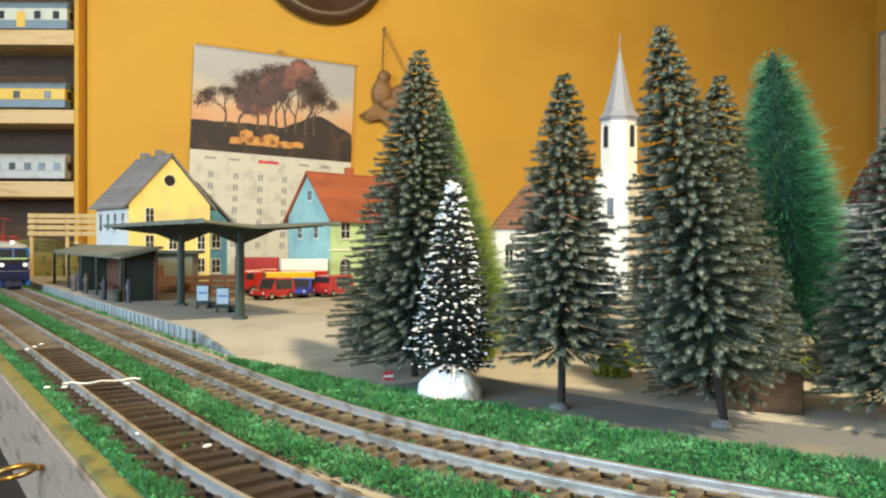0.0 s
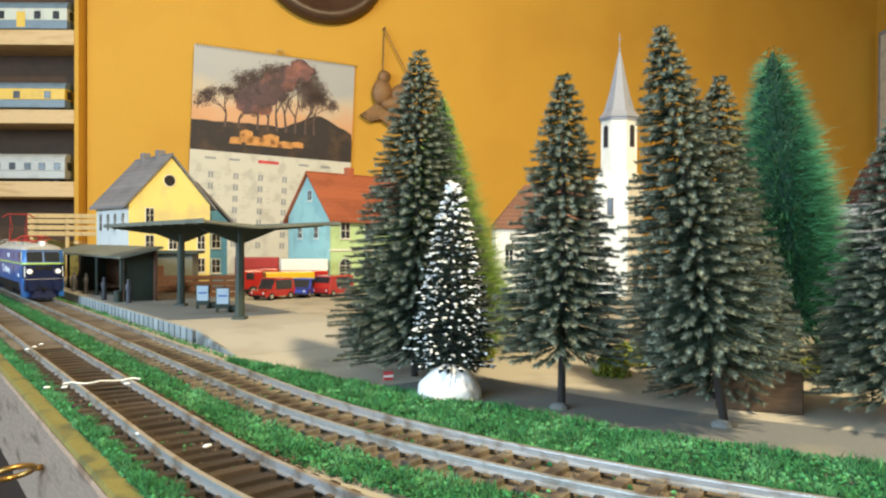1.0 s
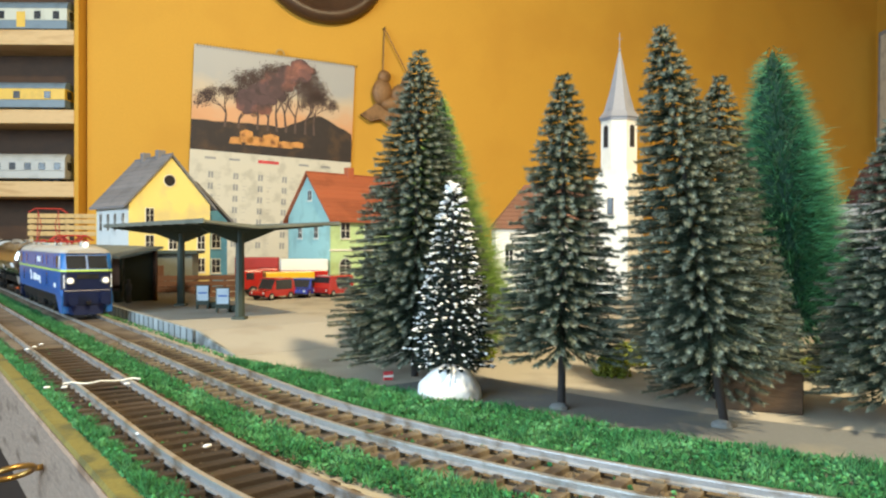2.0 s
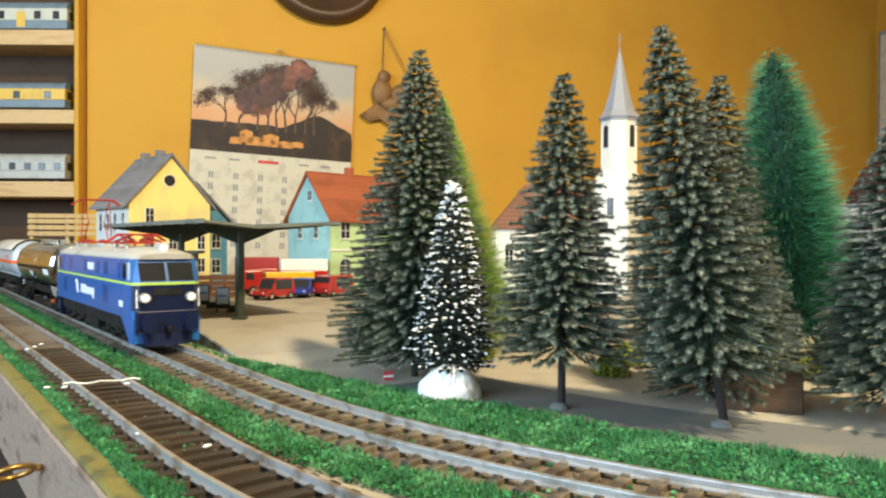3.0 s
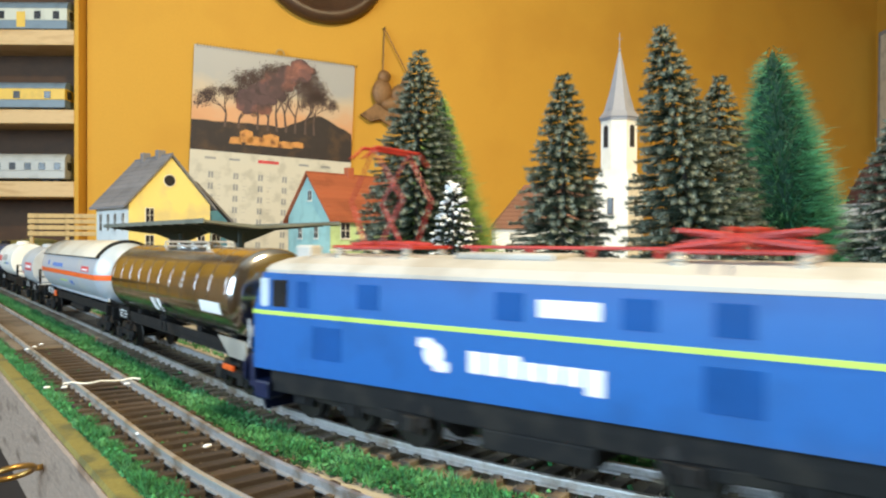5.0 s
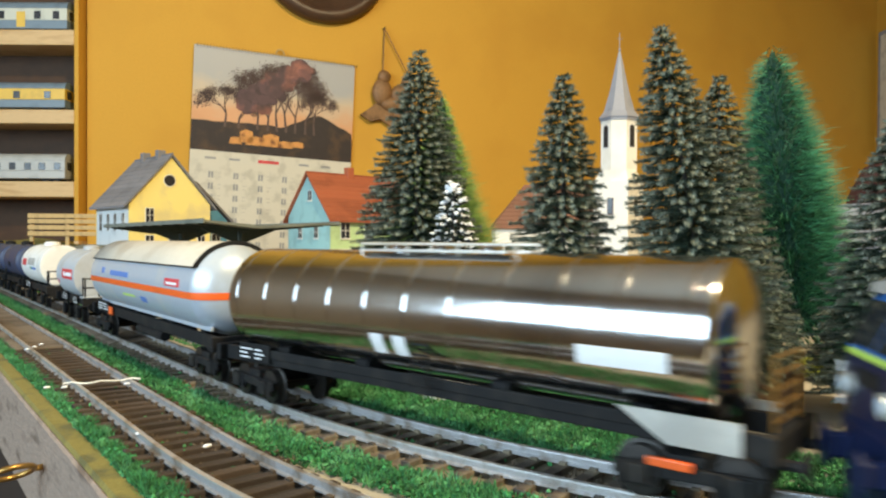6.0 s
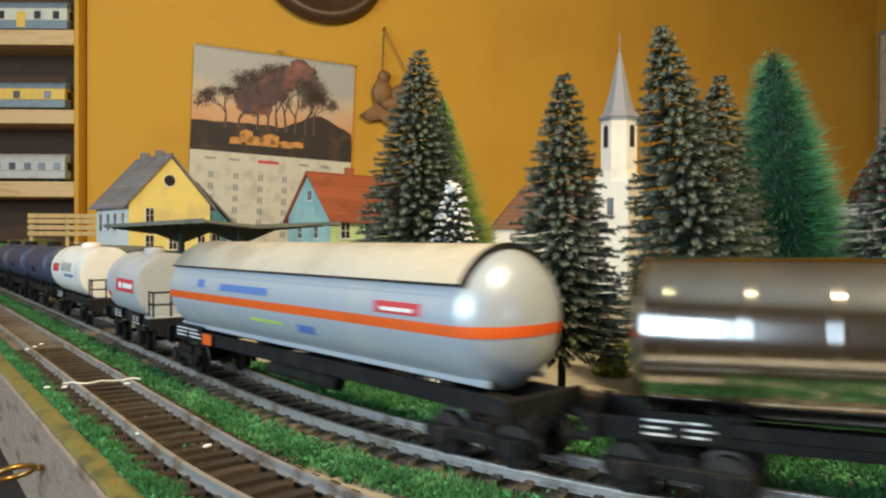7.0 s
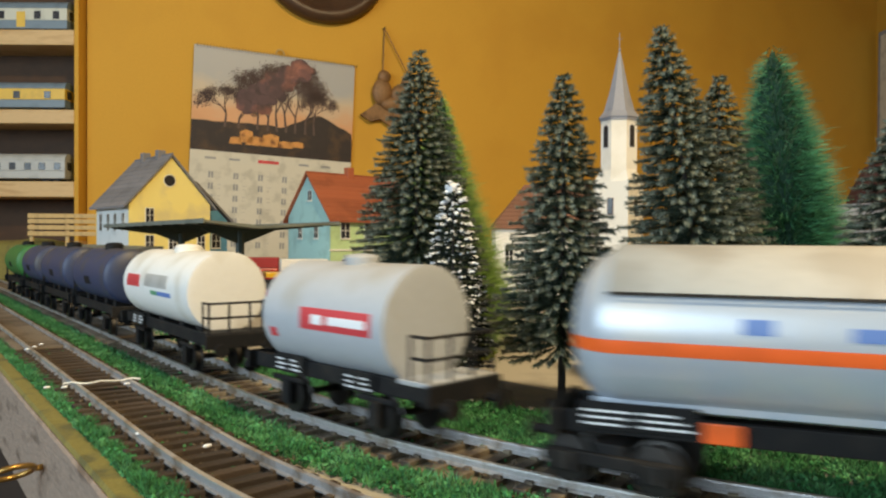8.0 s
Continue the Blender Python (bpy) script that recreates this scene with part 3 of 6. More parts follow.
def data_board(parent, x, z0=13.5, w=8.0, y=13.2):
    """A black board with lines of small unreadable writing."""
    for e in (-1, 1):
        b = part("data_board", cube(x - w, x + w, e * (y - 0.4), e * (y + 0.2), z0, z0 + 6.2, bevel=0.15), M["black"], parent)
        bm = bmesh.new()
        rnd = random.Random(int(x * 10))
        for i in range(3):
            for a, c in ((-w + 0.8, -0.6), (0.6, w - 0.8)):
                box(bm, x + a, x + a + (c - a) * rnd.uniform(0.5, 1), e * (y + 0.1), e * (y + 0.32), z0 + 0.9 + i * 1.5, z0 + 1.4 + i * 1.5)
        tagged(part("small_writing", bm, M["white"], b, "white writing bars"), kind="stuff")


def chrome_extra(t, h, r, axis, e):
    for i in range(11):
        x = -h + 8 + i * (2 * h - 16) / 10
        prof = [(r - 0.05, x - 0.9), (r + 0.09, x - 0.6), (r + 0.09, x + 0.6), (r - 0.05, x + 0.9)]
        bm = lathe(prof, 40, axis="X")
        bmesh.ops.translate(bm, verts=bm.verts, vec=(0, 0, axis))
        part("tank_band", bm, M["chrome"], t, smooth=True)
    bm = bmesh.new()
    z = axis + r
    for y in (-5.5, 5.5):
        tube(bm, (-30, y, z + 2.2), (30, y, z + 2.2), 0.45, seg=6)
        box(bm, -28, 28, y - 1.6, y + 1.6, z - 0.2, z + 0.5)
        for x in (-30, -10, 10, 30):
            tube(bm, (x, y, z - 1.5), (x, y, z + 2.2), 0.4, seg=6)
    part("roof_walkway", bm, M["rim"], t, "silver roof walkway")
    for x in (-18, 0, 18):
        part("filler_lid", lathe([(3.6, z - 1), (3.6, z + 1.6), (2.8, z + 2.2), (0.6, z + 2.5)], 16), M["chrome"], t).location = (x * MM, 0, 0)
    for y in (-1, 1):
        part("side_sill", cube(-h + 14, h - 6, y * 11.5, y * 12.8, 15.5, 18.5, bevel=0.3), M["black"], t)
        part("end_step_plate", loft([[(h - 26, y * 13.0, 20), (h + 2, y * 13.0, 20), (h + 2, y * 13.6, 20), (h - 26, y * 13.6, 20)], [(h - 22 + 8, y * 13.0, 13), (h + 2, y * 13.0, 13), (h + 2, y * 13.6, 13), (h - 22 + 8, y * 13.6, 13)]]), M["rim"], t, "silver side plate")
        part("axle_box_cover", cube(h - 18, h - 8, y * 13.4, y * 14.8, 8, 10, bevel=0.3), M["orange"], t, "orange spring cover")
        bm = bmesh.new()
        for x in (2.5, 8.5):
            tube(bm, (x, y * 16.9, 16), (x, y * 16.9, axis + 4), 0.35, seg=6)
        for k in range(9):
            tube(bm, (2.5, y * 16.9, 17 + k * 2.8), (8.5, y * 16.9, 17 + k * 2.8), 0.3, seg=6)
        part("ladder", bm, M["black"], t)
    for x0, x1, z0, z1 in ((h - 34, h - 12, 29, 33.5), (-14, -9, 24, 30), (-5, 0, 24, 30)):
        patch(t, "label_plate", M["white"], x0, x1, z0, z1, r, axis, "white label plate")
    data_board(t, -h + 12, 14, 9)
    ladder = part("end_ladder", rod((e - 1, -9, 18), (e - 1, -9, 34), 0.45, seg=6), M["brass"], t)
    part("ladder_rail", rod((e - 1, 9, 18), (e - 1, 9, 34), 0.45, seg=6), M["brass"], ladder)
    for k in range(5):
        part("rung", rod((e - 1, -9, 20 + k * 3.4), (e - 1, 9, 20 + k * 3.4), 0.4, seg=6), M["brass"], ladder)


def gas_extra(t, h, r, axis, e):
    part("orange_stripe", shell(h, r, axis, 11, axis - 3.6, axis - 0.6, 0.15), M["orange"], t, "orange stripe round the tank", True)
    part("sunshade", shell(h, r, axis, 11, axis + 9.8, axis + 40, 1.0, True), M["sunshade"], t, "beige sunshade roof", True)
    part("shade_edge", shell(h, r, axis, 11, axis + 9.3, axis + 9.9, 1.2, True), M["black"], t)
    ring = lathe([(r + 0.2, h - 10.4), (r + 1.35, h - 10.3), (r + 1.35, h - 9.3), (r + 0.2, h - 9.2)], 64, axis="X")
    bmesh.ops.translate(ring, verts=ring.verts, vec=(0, 0, axis))
    bmesh.ops.bisect_plane(ring, geom=ring.verts[:] + ring.edges[:] + ring.faces[:], plane_co=(0, 0, axis + 9.3), plane_no=(0, 0, 1), clear_inner=True)
    part("shade_rim", ring, M["black"], t)
    patch(t, "maker_name", M["blue_print"], -42, -6, axis + 1.3, axis + 4, r, axis, "blue writing bar")
    patch(t, "maker_mark", M["blue_print"], -62, -56, axis + 1.8, axis + 5, r, axis)
    patch(t, "hazard_label", M["red_print"], h - 44, h - 24, axis + 0.6, axis + 4, r, axis, "red hazard label")
    patch(t, "hazard_text", M["white"], h - 41, h - 27, axis + 1.4, axis + 2.4, r + 0.1, axis)
    patch(t, "yellow_text", M["lime"], -20, 2, axis - 8.2, axis - 7.2, r, axis)
    patch(t, "blue_mark", M["blue_print"], 12, 22, axis - 9.8, axis - 7, r, axis)
    for y in (-1, 1):
        part("sill", cube(-h + 6, h - 6, y * 10.5, y * 11.8, 19.6, 21.4, bevel=0.2), M["silver"], t)
    data_board(t, -h + 16, 14.5, 13)
    part("tail_plate", cube(-h + 30, -h + 38, -13.8, -13, 13.5, 18, bevel=0.3), M["orange"], t, "orange plate")
    bm = bmesh.new()
    box(bm, -14, 14, -10, 10, 9, 15, bevel=0.5)
    tube(bm, (-20, -9, 10), (24, -9, 10), 2.4, seg=10)
    part("brake_gear", bm, M["black"], t)


def grey_extra(t, h, r, axis, e):
    railing(t, e - 1, M["black"])
    patch(t, "red_label", M["red_print"], -9, 25, axis - 3, axis + 3.8, r, axis, "red label with pale writing")
    patch(t, "label_bars", M["white"], 5, 23, axis - 0.9, axis + 1.6, r + 0.1, axis)
    patch(t, "label_mark", M["white"], -3, 2.5, axis - 1.2, axis + 1.8, r + 0.1, axis)
    patch(t, "rear_mark", M["red_print"], -h + 4, -h + 8, axis - 7, axis - 4, r, axis)
    part("dome", lathe([(5.5, axis + r - 1.5), (5.5, axis + r + 1.6), (4.4, axis + r + 2.4), (1, axis + r + 2.8)], 20), M["grey_tank"], t)
    data_board(t, -h + 10, 13.5, 8)
    data_board(t, h - 16, 12.5, 7)
    part("platform", cube(e - 12, e, -14, 14, 17.6, 19, bevel=0.2), M["grey_tank"], t, "grey brake platform")
    part("top_walk", cube(-h * 0.8, h * 0.8, 6, 12, axis + r - 1.6, axis + r - 0.6), M["black"], t)


def white_extra(t, h, r, axis, e):
    railing(t, e - 1, M["black"])
    patch(t, "red_writing", M["red_print"], -h + 8, -h + 30, axis - 1, axis + 5, r, axis, "red writing bar")
    patch(t, "grey_writing", M["roofgrey"], -12, 22, axis + 0, axis + 6, r, axis, "grey writing bar")
    patch(t, "green_writing", M["green_print"], -2, 8, axis - 3.6, axis - 1.6, r + 0.05, axis, "green underline bar")
    patch(t, "blue_bar", M["blue_print"], 8.2, 28, axis - 3.6, axis - 1.6, r, axis, "blue underline bar")
    part("dome", lathe([(6.5, axis + r - 1.5), (6.5, axis + r + 1.4), (5, axis + r + 2.6), (1, axis + r + 3)], 20), M["white_tank"], t)
    part("platform", cube(e - 12, e, -14, 14, 17.6, 19, bevel=0.2), M["black"], t)
    data_board(t, -h + 14, 13.5, 10)


def old_extra(t, h, r, axis, e):
    part("dome", lathe([(5.5, axis + r - 1.5), (5.5, axis + r + 2.4), (4.4, axis + r + 3.4), (1, axis + r + 3.8)], 16), M["black"], t)
    patch(t, "data_panel", M["black"], -9, 6, axis - 6, axis - 1, r, axis)
    railing(t, -e + 1, M["black"])


tank_wagon("chrome_tank_wagon", "polished brown-reflecting chrome tank wagon on two bogies", -229, -408, 18.4, 35.6, M["chrome"], frame0=8, extra=chrome_extra)
tank_wagon("gas_tank_wagon", "silver gas tank wagon with orange stripe and sunshade", -434, -633, 19.2, 36.3, M["silver"], frame0=3, dome=11, extra=gas_extra)
tank_wagon("short_tank_wagon", "light grey short tank wagon with a red label", -682, -744, 17.6, 32.6, M["grey_tank"], True, frame0=14, dome=1.6, extra=grey_extra)
tank_wagon("long_tank_wagon", "white tank wagon with red and green lettering", -816, -919, 17.4, 34.7, M["white_tank"], True, frame0=14, dome=1.8, extra=white_extra)
for i, (a, b, m) in enumerate(((-964, -1059, "blue_tank"), (-1089, -1185, "blue_tank"), (-1212, -1291, "blue_tank"), (-1321, -1414, "green_tank"))):
    tank_wagon("old_tank_wagon", "dark blue weathered tank wagon" if i < 3 else "green tank wagon at the train's end", a, b, 16.4, 35, M[m], True, frame0=9, extra=old_extra)


# ---- trees ----
def conifer(name, label, x, y, height, width, lean=0.0, bare=0.14, mats=("needle", "bark"), seed=1, droop=0.25, tiers=None, trunk_r=1.6, power=0.8, snow=0.0, category="tree"):
    """A trunk and a crown of tiered needle twigs."""
    t = thing(name, label, category, pose(x, y, 0), group="model trees")
    rnd = random.Random(seed)
    tilt = lean / height
    part("trunk", rod((0, 0, -0.5), (tilt * height * .97, 0, height * 0.97), trunk_r, 0.4, 10), M[mats[1]], t, smooth=True)
    verts, faces = [], []
    sv, sf = [], []

    def spike(V, F, a, b, w, flat=0.45):
        d = (b - a)
        side = d.cross(Vector((0, 0, 1)))
        if side.length < 1e-6:
            side = Vector((1, 0, 0))
        side.normalize()
        up = side.cross(d).normalized()
        m = a + d * 0.45
        k = len(V)
        V += [a, m + side * w, m + up * w * flat, m - side * w, m - up * w * flat, b]
        F += [(k, k + 2, k + 1), (k, k + 3, k + 2), (k, k + 4, k + 3), (k, k + 1, k + 4), (k + 1, k + 2, k + 5), (k + 2, k + 3, k + 5), (k + 3, k + 4, k + 5), (k + 4, k + 1, k + 5)]

    n = tiers or int(height / 3.5)
    spines = []
    for i in range(n):
        q = i / (n - 1)
        z = height * (bare + (1 - bare) * q)
        reach = width / 2 * ((1 - q) ** power) * (1 if q > 0.06 else 0.85) + 2.2
        count = max(10, int(9 + reach * 0.8))
        for j in range(count):
            a = 2 * math.pi * (j + rnd.random() * 0.8) / count + i * 0.7
            r = reach * rnd.uniform(0.7, 1.1)
            zz = z + rnd.uniform(-0.9, 0.9)
            base = Vector((tilt * zz, 0, zz))
            out = Vector((math.cos(a), math.sin(a), 0))
            drop = (droop * 0.6 + 0.12 * max(0, 0.25 - q)) * r
            mid = base + out * r * 0.55 + Vector((0, 0, -drop * 0.75))
            tip = base + out * r + Vector((0, 0, -drop * 0.9 + rnd.uniform(-0.8, 0.8)))
            spike(verts, faces, base, mid, 0.5, 0.7)
            spike(verts, faces, mid, tip, 0.5, 0.7)
            spines.append((base, mid, tip, r))
            for _ in range(5 if snow else 0):
                if rnd.random() > snow * (0.5 + 0.5 * q):
                    continue
                c = mid.lerp(tip, rnd.uniform(0.45, 1.2)) + Vector((0, 0, rnd.uniform(0, 0.9)))
                g = rnd.uniform(0.4, 1.3) * (1 + 1.6 * max(0, q - 0.7))
                spike(sv, sf, c - out * g, c + out * g * 0.8 + Vector((rnd.uniform(-g, g), rnd.uniform(-g, g), rnd.uniform(-.3, .5) * g)) * 0.6, g * 0.8, 0.6)
    # needles all round each twig; those at the ends are frosted
    gen = np.random.RandomState(seed)
    fuzz = {0: [], 1: []}
    for base, mid, tip, r in spines:
        m = int(r * 6 + 14)
        f = 0.15 + 0.87 * np.sqrt(gen.rand(m))
        b0, m0, t0 = (np.array(v) for v in (base, mid, tip))
        k = np.where(f < 0.55, f / 0.55, 0)[:, None]
        k2 = np.where(f >= 0.55, (f - 0.55) / 0.45, 0)[:, None]
        p = np.where((f < 0.55)[:, None], b0 + (m0 - b0) * k, m0 + (t0 - m0) * k2)
        along = (t0 - b0) / (np.linalg.norm(t0 - b0) + 1e-6)
        side = gen.normal(size=(m, 3))
        side -= (side @ along)[:, None] * along
        side /= np.linalg.norm(side, axis=1)[:, None]
        L = gen.uniform(1.3, 2.3, m)[:, None] * (1.0 if not snow else 0.8)
        e = p + (along * 0.75 + side * 0.75) * L
        w = np.cross(along, side) * 0.2
        tri = np.stack([p - w, p + w, e], axis=1)
        far = f > 0.78
        fuzz[1].append(tri[far])
        fuzz[0].append(tri[~far])

    def soup(name, tris, mat, label=""):
        v = np.concatenate(tris).reshape(-1, 3) * MM
        me = bpy.data.meshes.new(name)
        me.from_pydata(v.tolist(), [], np.arange(len(v)).reshape(-1, 3).tolist())
        me.materials.append(mat)
        ob = new(name, me)
        ob.parent = t
        ob["kind"] = "stuff"
        if label:
            ob["label"] = label
    soup("needle", fuzz[0], M[mats[0]])
    soup("frosted_needle", fuzz[1], M["frost"] if not snow else M[mats[0]], "pale frosted twig ends" if not snow else "")
    part("crown", raw(verts, faces), M[mats[0]], t)
    if snow:
        bm = bmesh.new()
        bmesh.ops.create_icosphere(bm, subdivisions=3, radius=1)
        for v in bm.verts:
            v.co = Vector((v.co.x * 2.6, v.co.y * 2.6, v.co.z * 2.2 + height * 0.99)) + v.co * 2.2 * noise.noise(v.co * 2.5)
        part("snow_cap", bm, M["snow"], t, "white snow cap", True)
        part("snow_fleck", raw(sv, sf), M["snow"], t, "white snow flecks")["kind"] = "stuff"
    return t


def bristle_tree(name, label, x, y, height, width, seed=1, lean=0.0, bare=0.1, power=0.56, paint="brush"):
    """A bottle-brush tree: thin bristles all round a stem."""
    t = thing(name, label, "tree", pose(x, y, 0), group="model trees")
    rnd = random.Random(seed)
    part("trunk", rod((0, 0, -0.5), (lean, 0, height * 0.97), 2.0, 0.5, 10), M["bark"], t, smooth=True)
    verts, faces = [], []
    for i in range(15000):
        q = 1 - math.sqrt(rnd.random())
        z = height * (bare + (1 - bare) * q)
        r = (width / 2 * (1 - q) ** power * 0.98 + 2.0) * rnd.uniform(0.8, 1.04)
        if rnd.random() < 0.025:
            r *= rnd.uniform(1.1, 1.3)
        a = rnd.uniform(0, 2 * math.pi)
        o = Vector((math.cos(a), math.sin(a), rnd.uniform(-0.35, 0.45)))
        side = o.cross(Vector((0, 0, 1))).normalized()
        b = Vector((lean * z / height, 0, z))
        w = rnd.uniform(0.2, 0.42)
        k = len(verts)
        p = b + o * r * 0.45
        e = b + o * r + Vector((0, 0, rnd.uniform(-2, 1)))
        verts += [p - side * w, p + side * w, p + Vector((0, 0, w * 1.5)), e]
        faces += [(k, k + 1, k + 3), (k + 1, k + 2, k + 3), (k + 2, k, k + 3)]
    part("crown", raw(verts, faces), M[paint], t, "bright bristle crown")
    # solid core, coloured dark for the shade between the bristles
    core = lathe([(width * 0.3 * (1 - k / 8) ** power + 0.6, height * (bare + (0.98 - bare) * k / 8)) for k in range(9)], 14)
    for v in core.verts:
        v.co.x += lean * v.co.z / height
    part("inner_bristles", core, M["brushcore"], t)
    return t


conifer("fir_tree", "tall frosted dark green model fir beside the forecourt", -13, 337, 151, 78, seed=3, bare=0.1, lean=1.5)
conifer("fir_tree", "slim frosted dark green model fir with bare lower trunk", 45, 272, 125, 52, seed=5, bare=0.2)
conifer("fir_tree", "tall leaning frosted model fir beside the track", 97, 247, 135, 59, seed=7, bare=0.19, lean=-23)
conifer("fir_tree", "dark model fir standing behind the leaning one", 111, 292, 129, 64, seed=9, bare=0.07)
conifer("fir_tree", "frosted dark model fir at the wood's end", 160, 255, 110, 62, seed=11, bare=0.12)
conifer("snowy_fir", "small dark fir flecked with snow on a white mound", 4, 291, 85, 32, seed=13, bare=0.18, snow=0.95, power=0.75, droop=0.15, trunk_r=0.9, mats=("darkneedle", "bark"))
bristle_tree("bristle_tree", "green bottle-brush tree with bright bristles", 189, 385, 168, 84, seed=15, lean=-15)
# a green tree too; its yellow tint is painted lamplight
bristle_tree("bristle_tree", "green bottle-brush tree behind the fir, coloured yellowish as lamplit", -1, 406, 147, 98, seed=17, power=0.95, paint="lamplit_brush")


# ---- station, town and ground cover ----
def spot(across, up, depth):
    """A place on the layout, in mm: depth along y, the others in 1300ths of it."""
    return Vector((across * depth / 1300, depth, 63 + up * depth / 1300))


M.update(
    yellow_wall=material("yellow_render", (0.85, 0.7, 0.24), 0.75, grain=900, vary=0.06, bump=0.15, stain=(0.7, 0.58, 0.26), stain_scale=30),
    # blue-white of the window's cool light, put into the wall colour
    cool_lit_wall=material("cool_lit_render", (0.66, 0.68, 0.68), 0.75, grain=900, vary=0.06, bump=0.15),
    teal_wall=material("teal_render", (0.3, 0.52, 0.53), 0.75, grain=900, vary=0.07, bump=0.15),
    green_wall=material("pale_green_render", (0.5, 0.68, 0.36), 0.75, grain=900, vary=0.06, bump=0.15),
    blue_wall=material("blue_render", (0.09, 0.27, 0.42), 0.75, grain=900, vary=0.08, bump=0.15),
    slate=material("grey_slate_roof", (0.2, 0.19, 0.2), 0.65, grain=700, vary=0.2, bump=0.5, per=0.12),
    tile=material("red_tile_roof", (0.36, 0.1, 0.045), 0.7, grain=700, vary=0.15, bump=0.5, per=0.12),
    brown_roof=material("brown_tile_roof", (0.2, 0.09, 0.055), 0.7, grain=700, vary=0.15, bump=0.5, per=0.1),
    church=material("white_church_render", (0.8, 0.78, 0.72), 0.7, grain=900, vary=0.05, bump=0.15, stain=(0.72, 0.69, 0.62), stain_scale=25),
    spire=material("grey_spire_sheet", (0.27, 0.28, 0.325), 0.5, grain=500, vary=0.1),
    hole=material("dark_window_glass", (0.03, 0.03, 0.035), 0.15, grain=300, vary=0.2, bump=0),
    trimw=material("white_window_frame", (0.78, 0.77, 0.72), 0.6, grain=500, vary=0.05),
    canopy=material("grey_green_canopy", (0.17, 0.18, 0.15), 0.6, grain=600, vary=0.2, stain=(0.11, 0.12, 0.1), stain_scale=50),
    post=material("dark_green_post", (0.035, 0.05, 0.04), 0.5, grain=600, vary=0.2),
    brownwood=material("brown_stained_wood", (0.13, 0.06, 0.035), 0.7, grain=400, vary=0.3, stretch=(1, 1, 5)),
    block=material("raw_wood_block", (0.085, 0.05, 0.026), 0.8, grain=300, vary=0.25, bump=0.4, stretch=(1, 1, 6), stain=(0.05, 0.028, 0.015), stain_scale=60),
    carred=material("red_car_paint", (0.42, 0.025, 0.02), 0.25, grain=300, vary=0.05, bump=0, coat=0.4),
    carblue=material("blue_car_paint", (0.03, 0.06, 0.4), 0.25, grain=300, vary=0.05, bump=0, coat=0.4),
    caryellow=material("yellow_truck_paint", (0.85, 0.5, 0.02), 0.3, grain=300, vary=0.05, bump=0, coat=0.3),
    tyre=material("black_tyre", (0.02, 0.02, 0.02), 0.8, grain=600),
    moss2=material("yellow_green_scatter", (0.2, 0.24, 0.03), 0.95, grain=900, vary=0.4, per=0.4),
    paper=material("calendar_paper", (0.62, 0.58, 0.48), 0.7, grain=300, vary=0.03, bump=0.05),
    ink=material("grey_print_ink", (0.3, 0.3, 0.3), 0.7, grain=300, vary=0.1, bump=0),
    clockrim=material("dark_clock_wood", (0.07, 0.035, 0.018), 0.4, grain=200, vary=0.3),
    carving=material("carved_brown_wood", (0.24, 0.125, 0.05), 0.6, grain=200, vary=0.3, bump=0.5, stain=(0.13, 0.065, 0.025), stain_scale=50),
    figure=material("grey_painted_figure", (0.07, 0.07, 0.085), 0.6, grain=500, vary=0.3, per=0.3),
)


def opening(parent, origin, right, up, out, w, h, panes=2, arch=False, frame_mat="trimw", sill=True):
    """A window: frame, glass and bars, set on a wall at origin (its middle)."""
    right, up, out = Vector(right), Vector(up), Vector(out)
    m = Matrix((right, out, up)).transposed().to_4x4()
    m.translation = origin

    def shape(bw, bh, d0, d1):
        pts = [(-bw / 2, -bh / 2), (bw / 2, -bh / 2)]
        if arch:
            pts += [(bw / 2 * math.cos(a), bh / 2 - bw / 2 + bw / 2 * math.sin(a)) for a in np.linspace(0, math.pi, 9)]
        else:
            pts += [(bw / 2, bh / 2), (-bw / 2, bh / 2)]
        bm = loft([[(x, d0, z) for x, z in pts], [(x, d1, z) for x, z in pts]])
        bmesh.ops.transform(bm, matrix=m, verts=bm.verts)
        return bm
    f = part("window", shape(w + 1.6, h + 1.6, -1.0, 0.5), M[frame_mat], parent)
    part("pane", shape(w, h, -0.4, 0.75), M["hole"], f)
    if panes:
        bm = bmesh.new()
        box(bm, -0.3, 0.3, 0.5, 0.95, -h / 2, h / 2)
        for k in range(1, panes):
            z = -h / 2 + h * k / panes
            box(bm, -w / 2, w / 2, 0.5, 0.95, z - 0.3, z + 0.3)
        bmesh.ops.transform(bm, matrix=m, verts=bm.verts)
        part("glazing_bar", bm, M[frame_mat], f)
    if sill:
        bm = cube(-w / 2 - 1.4, w / 2 + 1.4, 0.3, 1.7, -h / 2 - 1.8, -h / 2 - 0.7)
        bmesh.ops.transform(bm, matrix=m, verts=bm.verts)
        part("sill", bm, M[frame_mat], f)
    return f


